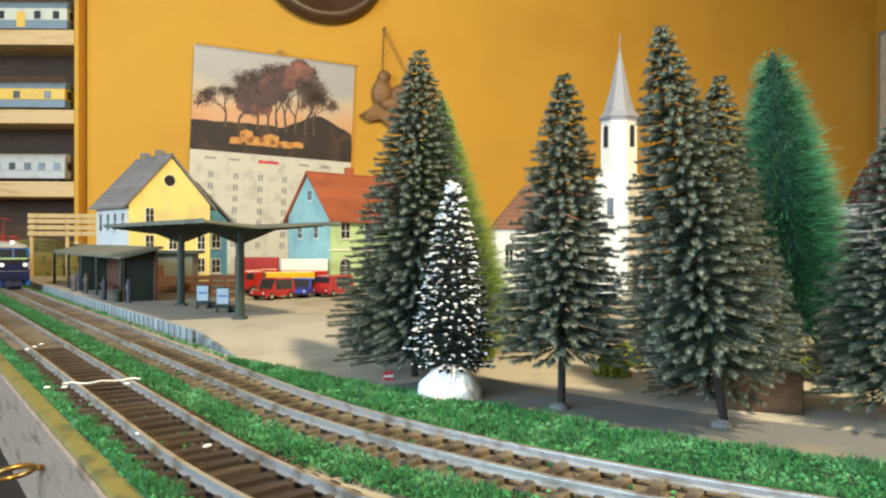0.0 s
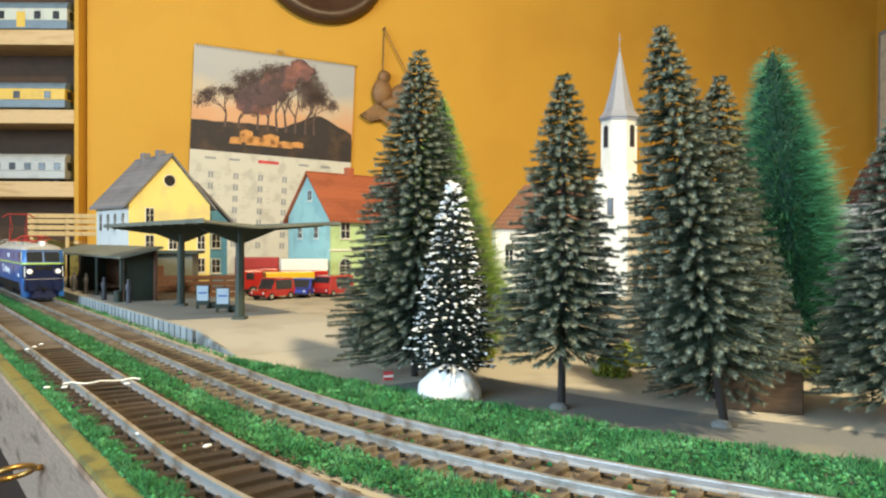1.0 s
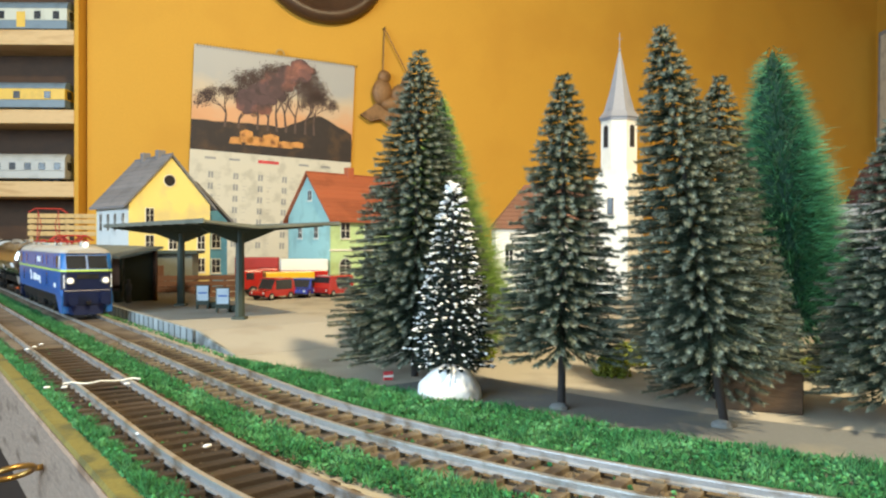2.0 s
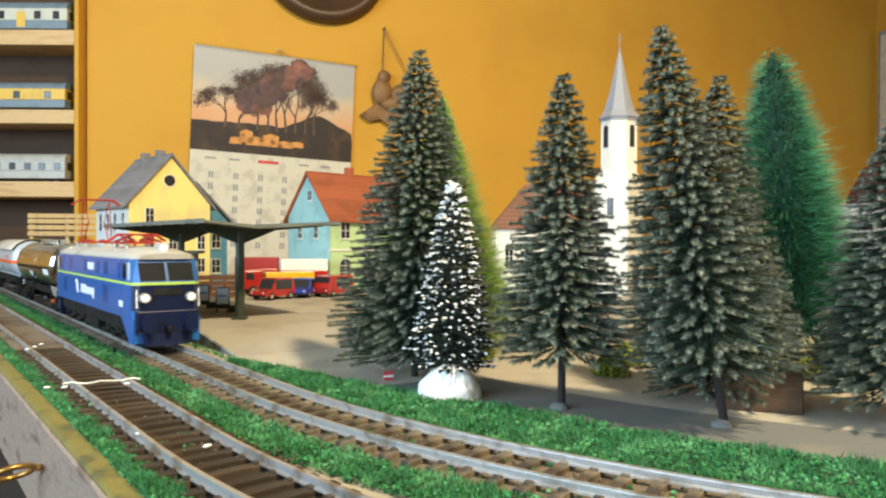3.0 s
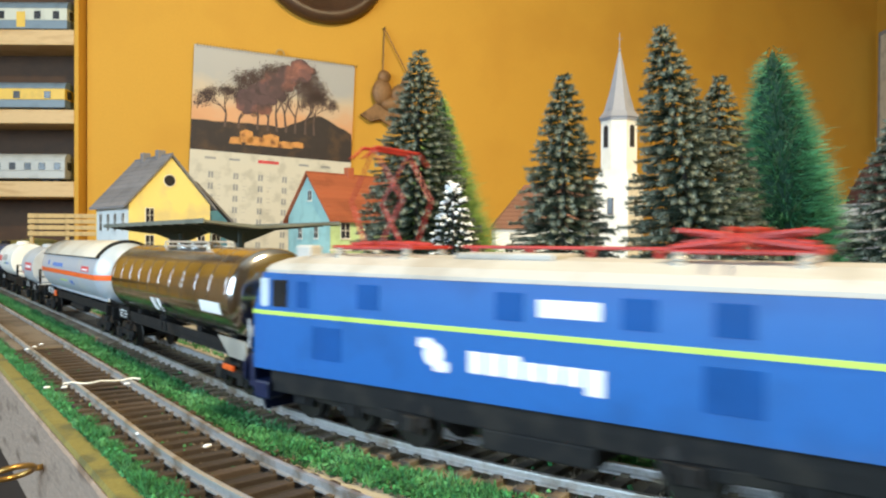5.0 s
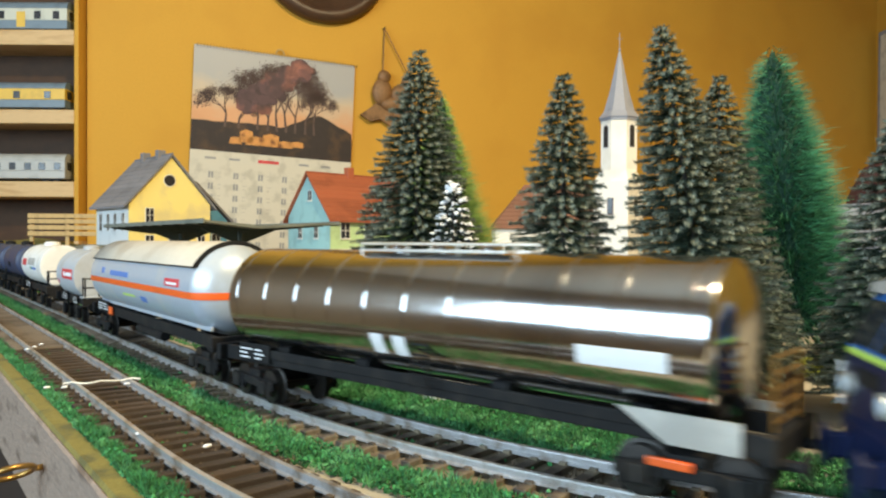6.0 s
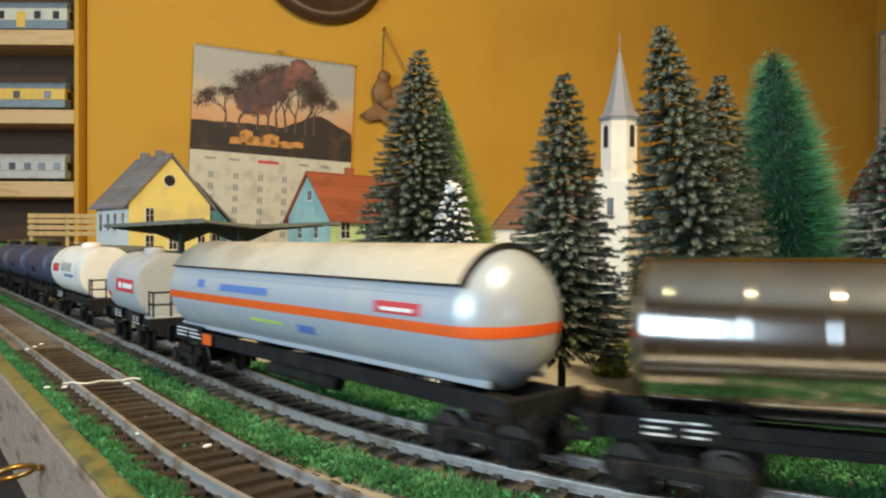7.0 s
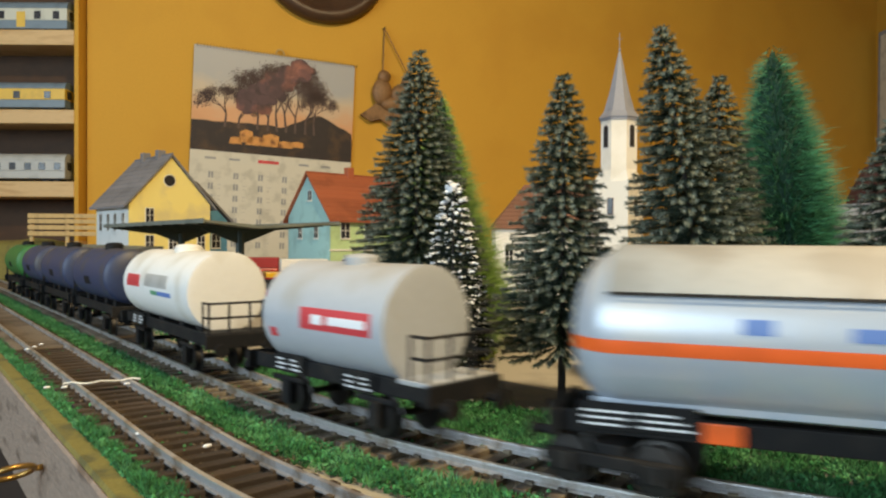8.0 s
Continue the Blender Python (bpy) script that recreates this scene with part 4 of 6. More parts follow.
def gabled(t, w, length, eave, ridge, wall_side, wall_gable, roof, over=7.0, thick=2.2, tile=5.0):
    """Walls and roof: x across the gable from 0 to w, y along the length; the gable at y = 0 faces -y."""
    part("side_wall", cube(0, 1.5, 1.6, length - 1.6, 0, eave), wall_side, t)
    part("side_wall", cube(w - 1.5, w, 1.6, length - 1.6, 0, eave), wall_side, t)
    for y0, y1 in ((0, 1.5), (length - 1.5, length)):
        out = [(0, 0), (w, 0), (w, eave), (w / 2, ridge), (0, eave)]
        part("gable_wall", loft([[(x, y0, z) for x, z in out], [(x, y1, z) for x, z in out]]), wall_gable, t)
    slope = (ridge - eave) / (w / 2)
    for e in (0, 1):
        def X(x):
            return x if e == 0 else w - x
        lo = -over
        zl = eave + slope * lo + 0.6
        pts = [(X(lo), zl), (X(w / 2), ridge + 0.6), (X(w / 2), ridge + 0.6 + thick), (X(lo), zl + thick)]
        r = part("roof", loft([[(x, -over * .6, z) for x, z in pts], [(x, length + over * .6, z) for x, z in pts]]), roof, t)
        # courses of tiles, each a thin strip
        n = int((w / 2 - lo) / tile)
        bm = bmesh.new()
        for k in range(n):
            xa = lo + (w / 2 - lo) * k / n
            xb = xa + (w / 2 - lo) / n
            za, zb = eave + slope * xa + 0.6 + thick, eave + slope * xb + 0.6 + thick
            q = [(X(xa), za), (X(xb), zb), (X(xb), zb + 0.15), (X(xa), za + 0.7)]
            loft([[(x, -over * .6 - .1, z) for x, z in q], [(x, length + over * .6 + .1, z) for x, z in q]], bm)
        part("tile_course", bm, roof, r)
    part("ridge_cap", rod((w / 2, -over * .6, ridge + thick + 0.8), (w / 2, length + over * .6, ridge + thick + 0.8), 1.2, seg=8), roof, t)


def station():
    t = thing("station_house", "yellow station house with grey slate roof beside the platform", "house", pose(-362, 833, 0, 0, 0, 45))
    w, L = 100, 102
    # side walls paler than the gable: cool window light painted in
    gabled(t, w, L, 107, 163, M["cool_lit_wall"], M["yellow_wall"], M["slate"])
    bm = rod((w / 2 - 2, -0.6, 134), (w / 2 - 2, 0.4, 134), 7.6, seg=24)
    f = part("round_window", bm, M["trimw"], t)
    part("pane", rod((w / 2 - 2, -0.9, 134), (w / 2 - 2, 0, 134), 6.6, seg=24), M["hole"], f)
    for x, z in ((24, 92), (24, 60), (52, 60), (88, 60), (88, 32), (24, 30)):
        opening(t, (x, 0, z), (1, 0, 0), (0, 0, 1), (0, -1, 0), 9, 16)
    for y in (16, 40, 62, 86):
        for z in (84, 46):
            opening(t, (0, y, z), (0, -1, 0), (0, 0, 1), (-1, 0, 0), 7, 20, sill=False)
    for y in (30, 74):
        part("chimney", cube(w / 2 - 5, w / 2 + 5, y - 4, y + 4, 158, 173, bevel=0.5), M["slate"], t)


def green_house():
    c = Vector((-143, 911, 0))
    ang = 43.3
    t = thing("green_house", "pale green house with teal gable and red tiled roof", "house", pose(c.x, c.y, 0, 0, 0, ang) @ pose(0, 0, 0, 0, 0, -90) @ pose(-98, 0, 0))
    # gable plane: local x runs back to the near corner at x = w
    w, L = 98, 165
    gabled(t, w, L, 94, 150, M["green_wall"], M["teal_wall"], M["tile"])
    for y in (24, 62, 100, 138):
        opening(t, (w, y, 76), (0, 1, 0), (0, 0, 1), (1, 0, 0), 13, 19)
        opening(t, (w, y, 27), (0, 1, 0), (0, 0, 1), (1, 0, 0), 17, 26, panes=3, arch=True)
    opening(t, (w / 2 + 4, 0, 122), (1, 0, 0), (0, 0, 1), (0, -1, 0), 8, 12)
    for x in (30, 68):
        opening(t, (x, 0, 74), (1, 0, 0), (0, 0, 1), (0, -1, 0), 8, 15)
    part("string_course", cube(w, w + 1.2, 0, L, 50, 52.4), M["trimw"], t)
    part("chimney", cube(w / 2 - 5, w / 2 + 5, 60, 70, 146, 163, bevel=0.5), M["tile"], t)


def blue_house():
    """A lean-to against the station house."""
    t = thing("blue_annex", "blue rendered lean-to with slate roof beside the station house", "house", pose(-362, 833, 0, 0, 0, 45))
    x0, x1, y0, y1 = 100.2, 132, 16, 84
    out = [(x0, 0), (x1, 0), (x1, 88), (x0, 118)]
    for y in (y0, y1):
        part("end_wall", loft([[(x, y, z) for x, z in out], [(x, y + 1.5, z) for x, z in out]]), M["blue_wall"], t)
    part("side_wall", cube(x1 - 1.5, x1, y0 + 1.6, y1 - 0.1, 0, 88), M["blue_wall"], t)
    roof = [(x0 - 12, 133), (x1 + 7, 84), (x1 + 7, 87), (x0 - 12, 136)]
    r = part("roof", loft([[(x, y, z) for x, z in roof] for y in (y0 - 4, y1 + 4)]), M["slate"], t)
    bm = bmesh.new()
    for k in range(9):
        xa, xb = x0 - 12 + 51 * k / 9, x0 - 12 + 51 * (k + 1) / 9
        za, zb = 136 - 49 * k / 9, 136 - 49 * (k + 1) / 9
        loft([[(xa, y, za), (xb, y, zb), (xb, y, zb + 0.8), (xa, y, za + 0.2)] for y in (y0 - 4.1, y1 + 4.1)], bm)
    part("tile_course", bm, M["slate"], r)
    for z in (62, 30):
        opening(t, ((x0 + x1) / 2, y0, z), (1, 0, 0), (0, 0, 1), (0, -1, 0), 11, 17)


def church():
    t = thing("church", "white model church with octagonal tower and grey spire", "church", pose(208, 859, 0))
    A = 22.3
    octo = [(A * math.cos(math.radians(8.9 + 45 * k)), A * math.sin(math.radians(8.9 + 45 * k))) for k in range(8)]
    part("tower", prism(octo, 148, 207), M["church"], t, "white octagonal belfry")
    sq = [(0, -30), (31, 0), (0, 31), (-31, 0)]
    rot = [(x * math.cos(0.13) - y * math.sin(0.13), x * math.sin(0.13) + y * math.cos(0.13)) for x, y in sq]
    base = [p for a, b in zip(rot, rot[1:] + rot[:1]) for p in (a, ((a[0] + b[0]) / 2, (a[1] + b[1]) / 2))]
    part("tower_base", prism(base, 0, 134), M["church"], t)
    # octagon grows out of the square
    ring0 = [(x, y, 134) for x, y in base]
    k = min(range(8), key=lambda q: (octo[q][0] - base[0][0]) ** 2 + (octo[q][1] - base[0][1]) ** 2)
    ring1 = [(*octo[(k + i) % 8], 148) for i in range(8)]
    part("tower_shoulder", loft([ring0, ring1]), M["church"], t)
    part("cornice", prism([(x * 1.06, y * 1.06) for x, y in octo], 205.5, 209), M["spire"], t)
    ring = [[(x * s, y * s, z) for x, y in octo] for s, z in ((1.13, 209), (0.86, 217), (0.55, 240), (0.06, 289))]
    part("spire", loft(ring), M["spire"], t, "grey pointed spire")
    bm = rod((0, 0, 288), (0, 0, 311), 0.4, seg=6)
    tube(bm, (-3.5, 0, 304), (3.5, 0, 304), 0.35, seg=6)
    ball(bm, (0, 0, 291), 1.6)
    part("cross", bm, M["spire"], t)
    for a in range(4):
        d = Vector((math.cos(math.radians(31.4 + 90 * a)), math.sin(math.radians(31.4 + 90 * a)), 0))
        r = Vector((-d.y, d.x, 0))
        opening(t, d * (A * math.cos(math.radians(22.5))) + Vector((0, 0, 187)), r, (0, 0, 1), d, 6.4, 25, panes=0, arch=True, frame_mat="spire", sill=False)
    for p, q in ((0, 1), (3, 0)):
        a, b = Vector((*rot[p], 0)), Vector((*rot[q], 0))
        r = (b - a).normalized()
        o = Vector((r.y, -r.x, 0))
        opening(t, (a + b) / 2 + Vector((0, 0, 105)), r, (0, 0, 1), o, 6, 18, panes=0, frame_mat="brownwood", sill=False)
        if p == 0:
            f = part("church_door", bmesh.new(), M["brownwood"], t)
            bm = cube(-7, 7, -0.3, 1.2, 0, 34, bevel=0.3)
            m = Matrix((r, o, Vector((0, 0, 1)))).transposed().to_4x4()
            m.translation = (a + b) / 2
            bmesh.ops.transform(bm, matrix=m, verts=bm.verts)
            part("door_leaf", bm, M["brownwood"], f)
            part("porch_band", cube(-9, 9, -0.2, 2.2, 34, 38, m=m), M["brownwood"], f)
    n = thing("church_nave", "church nave with brown tiled roof beside the tower", "church", pose(62, 640, 0, 0, 0, 0))
    n.matrix_basis = mm(pose(178, 853, 0, 0, 0, 90))
    part("nave_body", cube(0, 74, 0, 116, 0, 80), M["church"], n)
    ridge, run = 133.0, (0.0, 78.0)
    low = [(-4, -2, 78), (78, -2, 78), (78, 121, 78), (-4, 121, 78)]
    top = [(37, run[0] - 2, ridge), (37, run[1], ridge)]
    part("roof", raw(low + top, [(0, 1, 2, 3), (0, 3, 5, 4), (1, 4, 5, 2), (3, 2, 5), (0, 4, 1)]), M["brown_roof"], n, "brown hipped tile roof")
    bm = bmesh.new()
    for k in range(11):
        a, b = k / 11, (k + 1) / 11
        rows = []
        for q, lift in ((a, 0.9), (b, 0.3)):
            p0, p1 = Vector(low[0]).lerp(Vector(top[0]), q), Vector(low[3]).lerp(Vector(top[1]), q)
            rows.append([p0, p1, p1 + Vector((-0.5, 0.3, lift)), p0 + Vector((-0.5, 0, lift))])
        loft(rows, bm)
    part("tile_course", bm, M["brown_roof"], n)
    for y in (20, 48, 76, 100):
        opening(n, (0, y, 46), (0, -1, 0), (0, 0, 1), (-1, 0, 0), 9, 30, arch=True, frame_mat="trimw")


def platform():
    t = tagged(new("platform"), "grey station platform with blue-grey concrete edge", "platform", kind="structure")
    def line(s, off, z):
        p = way(s, off)[0]
        return (p.x, p.y, z)
    secs = []
    for s, z in ((-1375, 8), (-853, 8), (-436, 8), (-379, 0.15)):
        secs.append([line(s, -33.6, -0.5), line(s, -33.6, z), line(s, -132, z), line(s, -132, -0.5)])
    part("deck", loft(secs), M["deck"], t)
    bm = cube(-5.4, 5.4, -1.0, 1.0, 0, 8.3, bevel=0.25)
    me = mesh_of("edge_slab", bm, M["kerb"])
    post = mesh_of("joint_post", cube(-0.55, 0.55, -1.3, 0.9, 0, 7.4, bevel=0.1), M["joint"])
    for s in np.arange(-1374.1, -437, 11.8):
        p, h = way(s, -32.5)
        piece("joint_post", post, t, pose(p.x, p.y, 0, 0, 0, h))
    for i, s in enumerate(np.arange(-1380, -437, 11.8)):
        p, h = way(s, -32.5)
        piece("edge_slab", me, t, pose(p.x, p.y, 0, 0, 0, h))
    bm = loft([[line(-437, -31.6, 0), line(-437, -31.6, 8.3), line(-437, -33.5, 8.3), line(-437, -33.5, 0)], [line(-379, -31.6, 0), line(-379, -31.6, 1), line(-379, -33.5, 1), line(-379, -33.5, 0)]])
    part("ramp_slab", bm, M["kerb"], t)


def canopy():
    t = thing("platform_canopy", "grey butterfly platform canopy on dark green posts", "canopy", pose(0, 0, 0))
    def at(s, off, z):
        p = way(s, off)[0]
        return Vector((p.x, p.y, z))
    for s in (-612, -485):
        a = at(s, -78.5, 0)
        bm = rod(a + Vector((0, 0, 7.5)), a + Vector((0, 0, 69.5)), 3.4, 3.0, 8)
        box(bm, a.x - 4.6, a.x + 4.6, a.y - 4.6, a.y + 4.6, 7.6, 10, bevel=0.5)
        for e in (-1, 1):
            b = at(s, -78.5 + e * 27, 70.6)
            loft([[a + Vector((0, 0, 60)) + ALONG * q for q in (-1.6, 1.6)] + [a + Vector((0, 0, 70)) + ALONG * q for q in (1.6, -1.6)], [b + ALONG * q for q in (-1.2, 1.2)] + [b + Vector((0, 0, 2)) + ALONG * q for q in (1.2, -1.2)]], bm)
        part("post", bm, M["post"], t, "dark green post with brackets")
    for e, reach in ((1, 37), (-1, 56)):
        o0, o1 = -75, -75 + e * reach
        part("roof_wing", loft([[at(s, o0, 70.6), at(s, o1, 74.2), at(s, o1, 75.6), at(s, o0, 72.6)] for s in (-696, -441)]), M["canopy"], t)
        part("fascia", loft([[at(s, o1, 73.6), at(s, o1 + e * 1.0, 73.6), at(s, o1 + e * 1.0, 76.4), at(s, o1, 76.4)] for s in (-697, -440)]), M["canopy"], t)
        for s in np.arange(-684, -446, 25):
            part("rafter", loft([[at(s + q, -75, 68.4), at(s + q, -75, 70.8), at(s + q, o1 - e * 2, 74.3), at(s + q, o1 - e * 2, 73)] for q in (-0.8, 0.8)]), M["post"], t)


def shelter():
    def at(s, off, z):
        p = way(s, off)[0]
        return Vector((p.x, p.y, z))
    t = thing("waiting_shelter", "low dark waiting shelter with sloping grey roof on the platform", "shelter")
    part("roof", loft([[at(s, -45, 46), at(s, -45, 48), at(s, -82, 57), at(s, -82, 55)] for s in (-1010, -672)]), M["canopy"], t)
    for s in (-1000, -914, -844, -774, -680):
        part("post", rod(at(s, -48, 8), at(s, -48, 46.5), 1.6, seg=8), M["post"], t)
    part("rear_wall", loft([[at(s, -76, 8), at(s, -76, 53), at(s, -78, 53), at(s, -78, 8)] for s in (-1006, -676)]), M["brownwood"], t)
    part("bench", loft([[at(s, -66, 14), at(s, -66, 16), at(s, -74, 16), at(s, -74, 14)] for s in (-970, -790)]), M["brownwood"], t)
    for s in (-860, -684):
        part("side_panel", loft([[at(s + q, -51, 8), at(s + q, -51, 46), at(s + q, -75.5, 52), at(s + q, -75.5, 8)] for q in (0, 2)]), M["post"], t)
    k = thing("kiosk", "dark brown wooden kiosk with glazed front on the platform", "kiosk", pose(-287, 682, 8, 0, 0, -52.4))
    part("body", cube(-14, 14, -11, 11, 0, 33, bevel=0.6), M["brownwood"], k)
    part("roof", cube(-16, 16, -13, 13, 33, 35.5, bevel=0.4), M["post"], k)
    for x in (-7, 7):
        w = part("window", cube(x - 5, x + 5, -11.6, -10.6, 14, 29, bevel=0.3), M["brownwood"], k)
        part("pane", cube(x - 4, x + 4, -11.9, -10.9, 15, 28), M["hole"], w)
    part("counter", cube(-12, 12, -13.4, -11, 11.5, 13, bevel=0.2), M["brownwood"], k)
    g = thing("low_shed", "low olive shed with a dark flat roof behind the platform", "shed", pose(-312, 762, 0, 0, 0, 8))
    part("shed_body", cube(0, 46, 0, 34, 0, 48, bevel=0.4), M["canopy"], g)
    part("roof", cube(-8, 52, -5, 38, 48.2, 51.5, bevel=0.4), M["post"], g)
    part("shed_door", cube(6, 17, -0.6, 0.4, 0, 36, bevel=0.2), M["brownwood"], g)
    # plain painted figures and a bin
    for i, (s, off) in enumerate(((-709.0, -40.4), (-665.3, -50.5), (-842.5, -40.4), (-862.3, -49.3), (-796.7, -42.6))):
        p = way(s, off)[0]
        f = thing("platform_figurine", "small plain grey painted peg figure on the platform", "figurine", pose(p.x, p.y, 8, 0, 0, 30 * i), group="platform figures")
        part("peg", lathe([(2.2, 0), (2.4, 1), (1.9, 9), (2.8, 12), (2.6, 16), (1.0, 17.2), (1.6, 18.6), (1.5, 20), (0.4, 21)], 12), M["figure"], f, smooth=True)
    p = way(-678.9, -44.9)[0]
    b = thing("litter_bin", "small black litter bin on the platform", "bin", pose(p.x, p.y, 8))
    part("drum", lathe([(3, 0), (3.6, 9), (3.9, 9.4), (3.9, 10), (3.2, 10), (3, 2)], 14), M["post"], b)
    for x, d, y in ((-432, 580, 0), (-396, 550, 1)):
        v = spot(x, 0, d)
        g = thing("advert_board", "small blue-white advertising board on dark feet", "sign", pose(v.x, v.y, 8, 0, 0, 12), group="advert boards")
        part("panel", cube(-5.2, 5.2, -0.8, 0.8, 3, 19, bevel=0.3), M["post"], g)
        part("poster", cube(-4.4, 4.4, -1.1, -0.7, 6.5, 18.3), M["bright_pane"], g, "pale blue poster")
        part("poster_bar", cube(-3.4, 3.4, -1.3, -1.0, 12, 13.4), M["blue_print"], g)
        for q in (-4, 4):
            part("foot", cube(q - 0.7, q + 0.7, -3.5, 4.5, 0, 3.2, bevel=0.2), M["post"], g)
        part("tub", cube(4, 10, 1, 8, 0, 5, bevel=0.6), M["post"], g)


def fence():
    t = thing("yard_fence", "brown board fence behind the platform", "fence")
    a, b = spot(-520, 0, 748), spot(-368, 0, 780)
    d = Vector((b.x - a.x, b.y - a.y, 0))
    for i in range(7):
        p = a + d * (i / 6)
        part("post", cube(p.x - 1.2, p.x + 1.2, p.y - 1.2, p.y + 1.2, 0, 26), M["brownwood"], t)
    ang = math.degrees(math.atan2(d.y, d.x))
    me = mesh_of("board", cube(0, d.length, -0.6, 0.6, 0, 5.2, bevel=0.2), M["brownwood"])
    for i in range(4):
        piece("board", me, t, pose(a.x, a.y - 1.9, 2.5 + i * 6, 0, 0, ang))


def car(name, label, x, y, turn, paint, L=46, W=20, H=17, van=False):
    t = thing(name, label, "car", pose(x, y, 0, 0, 0, turn), group="parked cars")
    h = L / 2
    prof = [(-h, 4), (-h, 9.5), (-h + 2, 10.5), (-h + 5, H - 0.8), (-h + 9, H), (h - 17, H), (h - 10.5, 10.8), (h - 1.5, 9.4), (h, 7.5), (h, 4)]
    if van:
        prof = [(-h, 4), (-h, H - 1), (-h + 1.5, H), (h - 9, H), (h - 6, H - 0.8), (h - 2, 12), (h, 11), (h, 4)]
    part("body", loft([[(x, -W / 2 * k, z if z < 10 else z - d) for x, z in prof] for k, d in ((-1, 0.8), (-0.88, 0), (0.88, 0), (1, 0.8))]), paint, t)
    part("windscreen", loft([[(h - 16.2, e * W * 0.40, H - 1.2) for e in (-1, 1)] + [(h - 16.6, e * W * 0.40, H - 2) for e in (1, -1)], [(h - 10.6, e * W * 0.42, 11.4) for e in (-1, 1)] + [(h - 11.4, e * W * 0.42, 11.0) for e in (1, -1)]]) if not van else cube(h - 5.6, h - 3.4, -W * 0.42, W * 0.42, 12, H - 1.6), M["hole"], t)
    for e in (-1, 1):
        part("side_window", cube(-h + 7, h - 15, e * (W / 2 - 0.6), e * (W / 2 + 0.1), 10.8, H - 1.8, bevel=0.2), M["hole"], t)
        for x in (-h + 9, h - 9):
            w = part("wheel", rod((x, e * (W / 2 - 3), 4), (x, e * (W / 2 + 0.2), 4), 4, seg=16), M["tyre"], t)
            part("hub", rod((x, e * (W / 2), 4), (x, e * (W / 2 + 0.4), 4), 1.9, seg=10), M["rim"], w)
        part("headlight", ball(bmesh.new(), (h - 0.2, e * W * 0.36, 7.6), 1.3, (0.4, 1, 1), 10), M["bright_pane"], t)
        part("tail_light", cube(-h - 0.2, -h + 0.4, e * W * 0.3, e * W * 0.44, 7, 9), M["red_print"], t)
    part("bumper", cube(h - 0.4, h + 0.9, -W / 2, W / 2, 3.6, 5.4, bevel=0.3), M["black"], t)
    part("bumper", cube(-h - 0.9, -h + 0.4, -W / 2, W / 2, 3.6, 5.4, bevel=0.3), M["black"], t)


def truck(name, label, x, y, turn, cab, box_low, box_up, mid=26, top=40):
    t = thing(name, label, "truck", pose(x, y, 0, 0, 0, turn), group="parked trucks")
    part("chassis", cube(-46, 34, -9, 9, 6, 10, bevel=0.4), M["black"], t)
    c = part("cab", cube(14, 36, -12.5, 12.5, 7, 29, bevel=1.6), cab, t)
    part("cab_window", cube(35.2, 36.4, -10.5, 10.5, 18, 26.5, bevel=0.3), M["hole"], c)
    for e in (-1, 1):
        part("cab_window", cube(24, 33, e * 12, e * 12.7, 18, 26, bevel=0.3), M["hole"], c)
    part("load_box", cube(-46, 11, -13.5, 13.5, 10, mid, bevel=0.5), box_low, t)
    part("load_top", cube(-46, 11, -13.5, 13.5, mid + 0.05, top, bevel=0.8), box_up, t)
    for x in (-34, -24, 25):
        for e in (-1, 1):
            w = part("wheel", rod((x, e * 8, 5.6), (x, e * 12.6, 5.6), 5.6, seg=18), M["tyre"], t)
            part("hub", rod((x, e * 12.4, 5.6), (x, e * 13, 5.6), 2.6, seg=10), M["rim"], w)


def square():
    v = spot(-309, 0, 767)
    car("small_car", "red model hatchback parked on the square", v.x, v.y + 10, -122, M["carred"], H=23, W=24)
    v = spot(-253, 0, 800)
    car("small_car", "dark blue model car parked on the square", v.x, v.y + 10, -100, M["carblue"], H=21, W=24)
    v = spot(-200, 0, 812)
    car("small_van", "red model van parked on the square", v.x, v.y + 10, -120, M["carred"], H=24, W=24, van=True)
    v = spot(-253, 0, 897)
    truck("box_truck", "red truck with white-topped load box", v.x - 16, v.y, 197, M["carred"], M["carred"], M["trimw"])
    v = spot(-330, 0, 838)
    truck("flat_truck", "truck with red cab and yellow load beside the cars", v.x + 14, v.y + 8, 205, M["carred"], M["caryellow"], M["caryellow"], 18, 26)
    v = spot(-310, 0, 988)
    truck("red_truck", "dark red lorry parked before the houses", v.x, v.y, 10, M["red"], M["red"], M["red"])


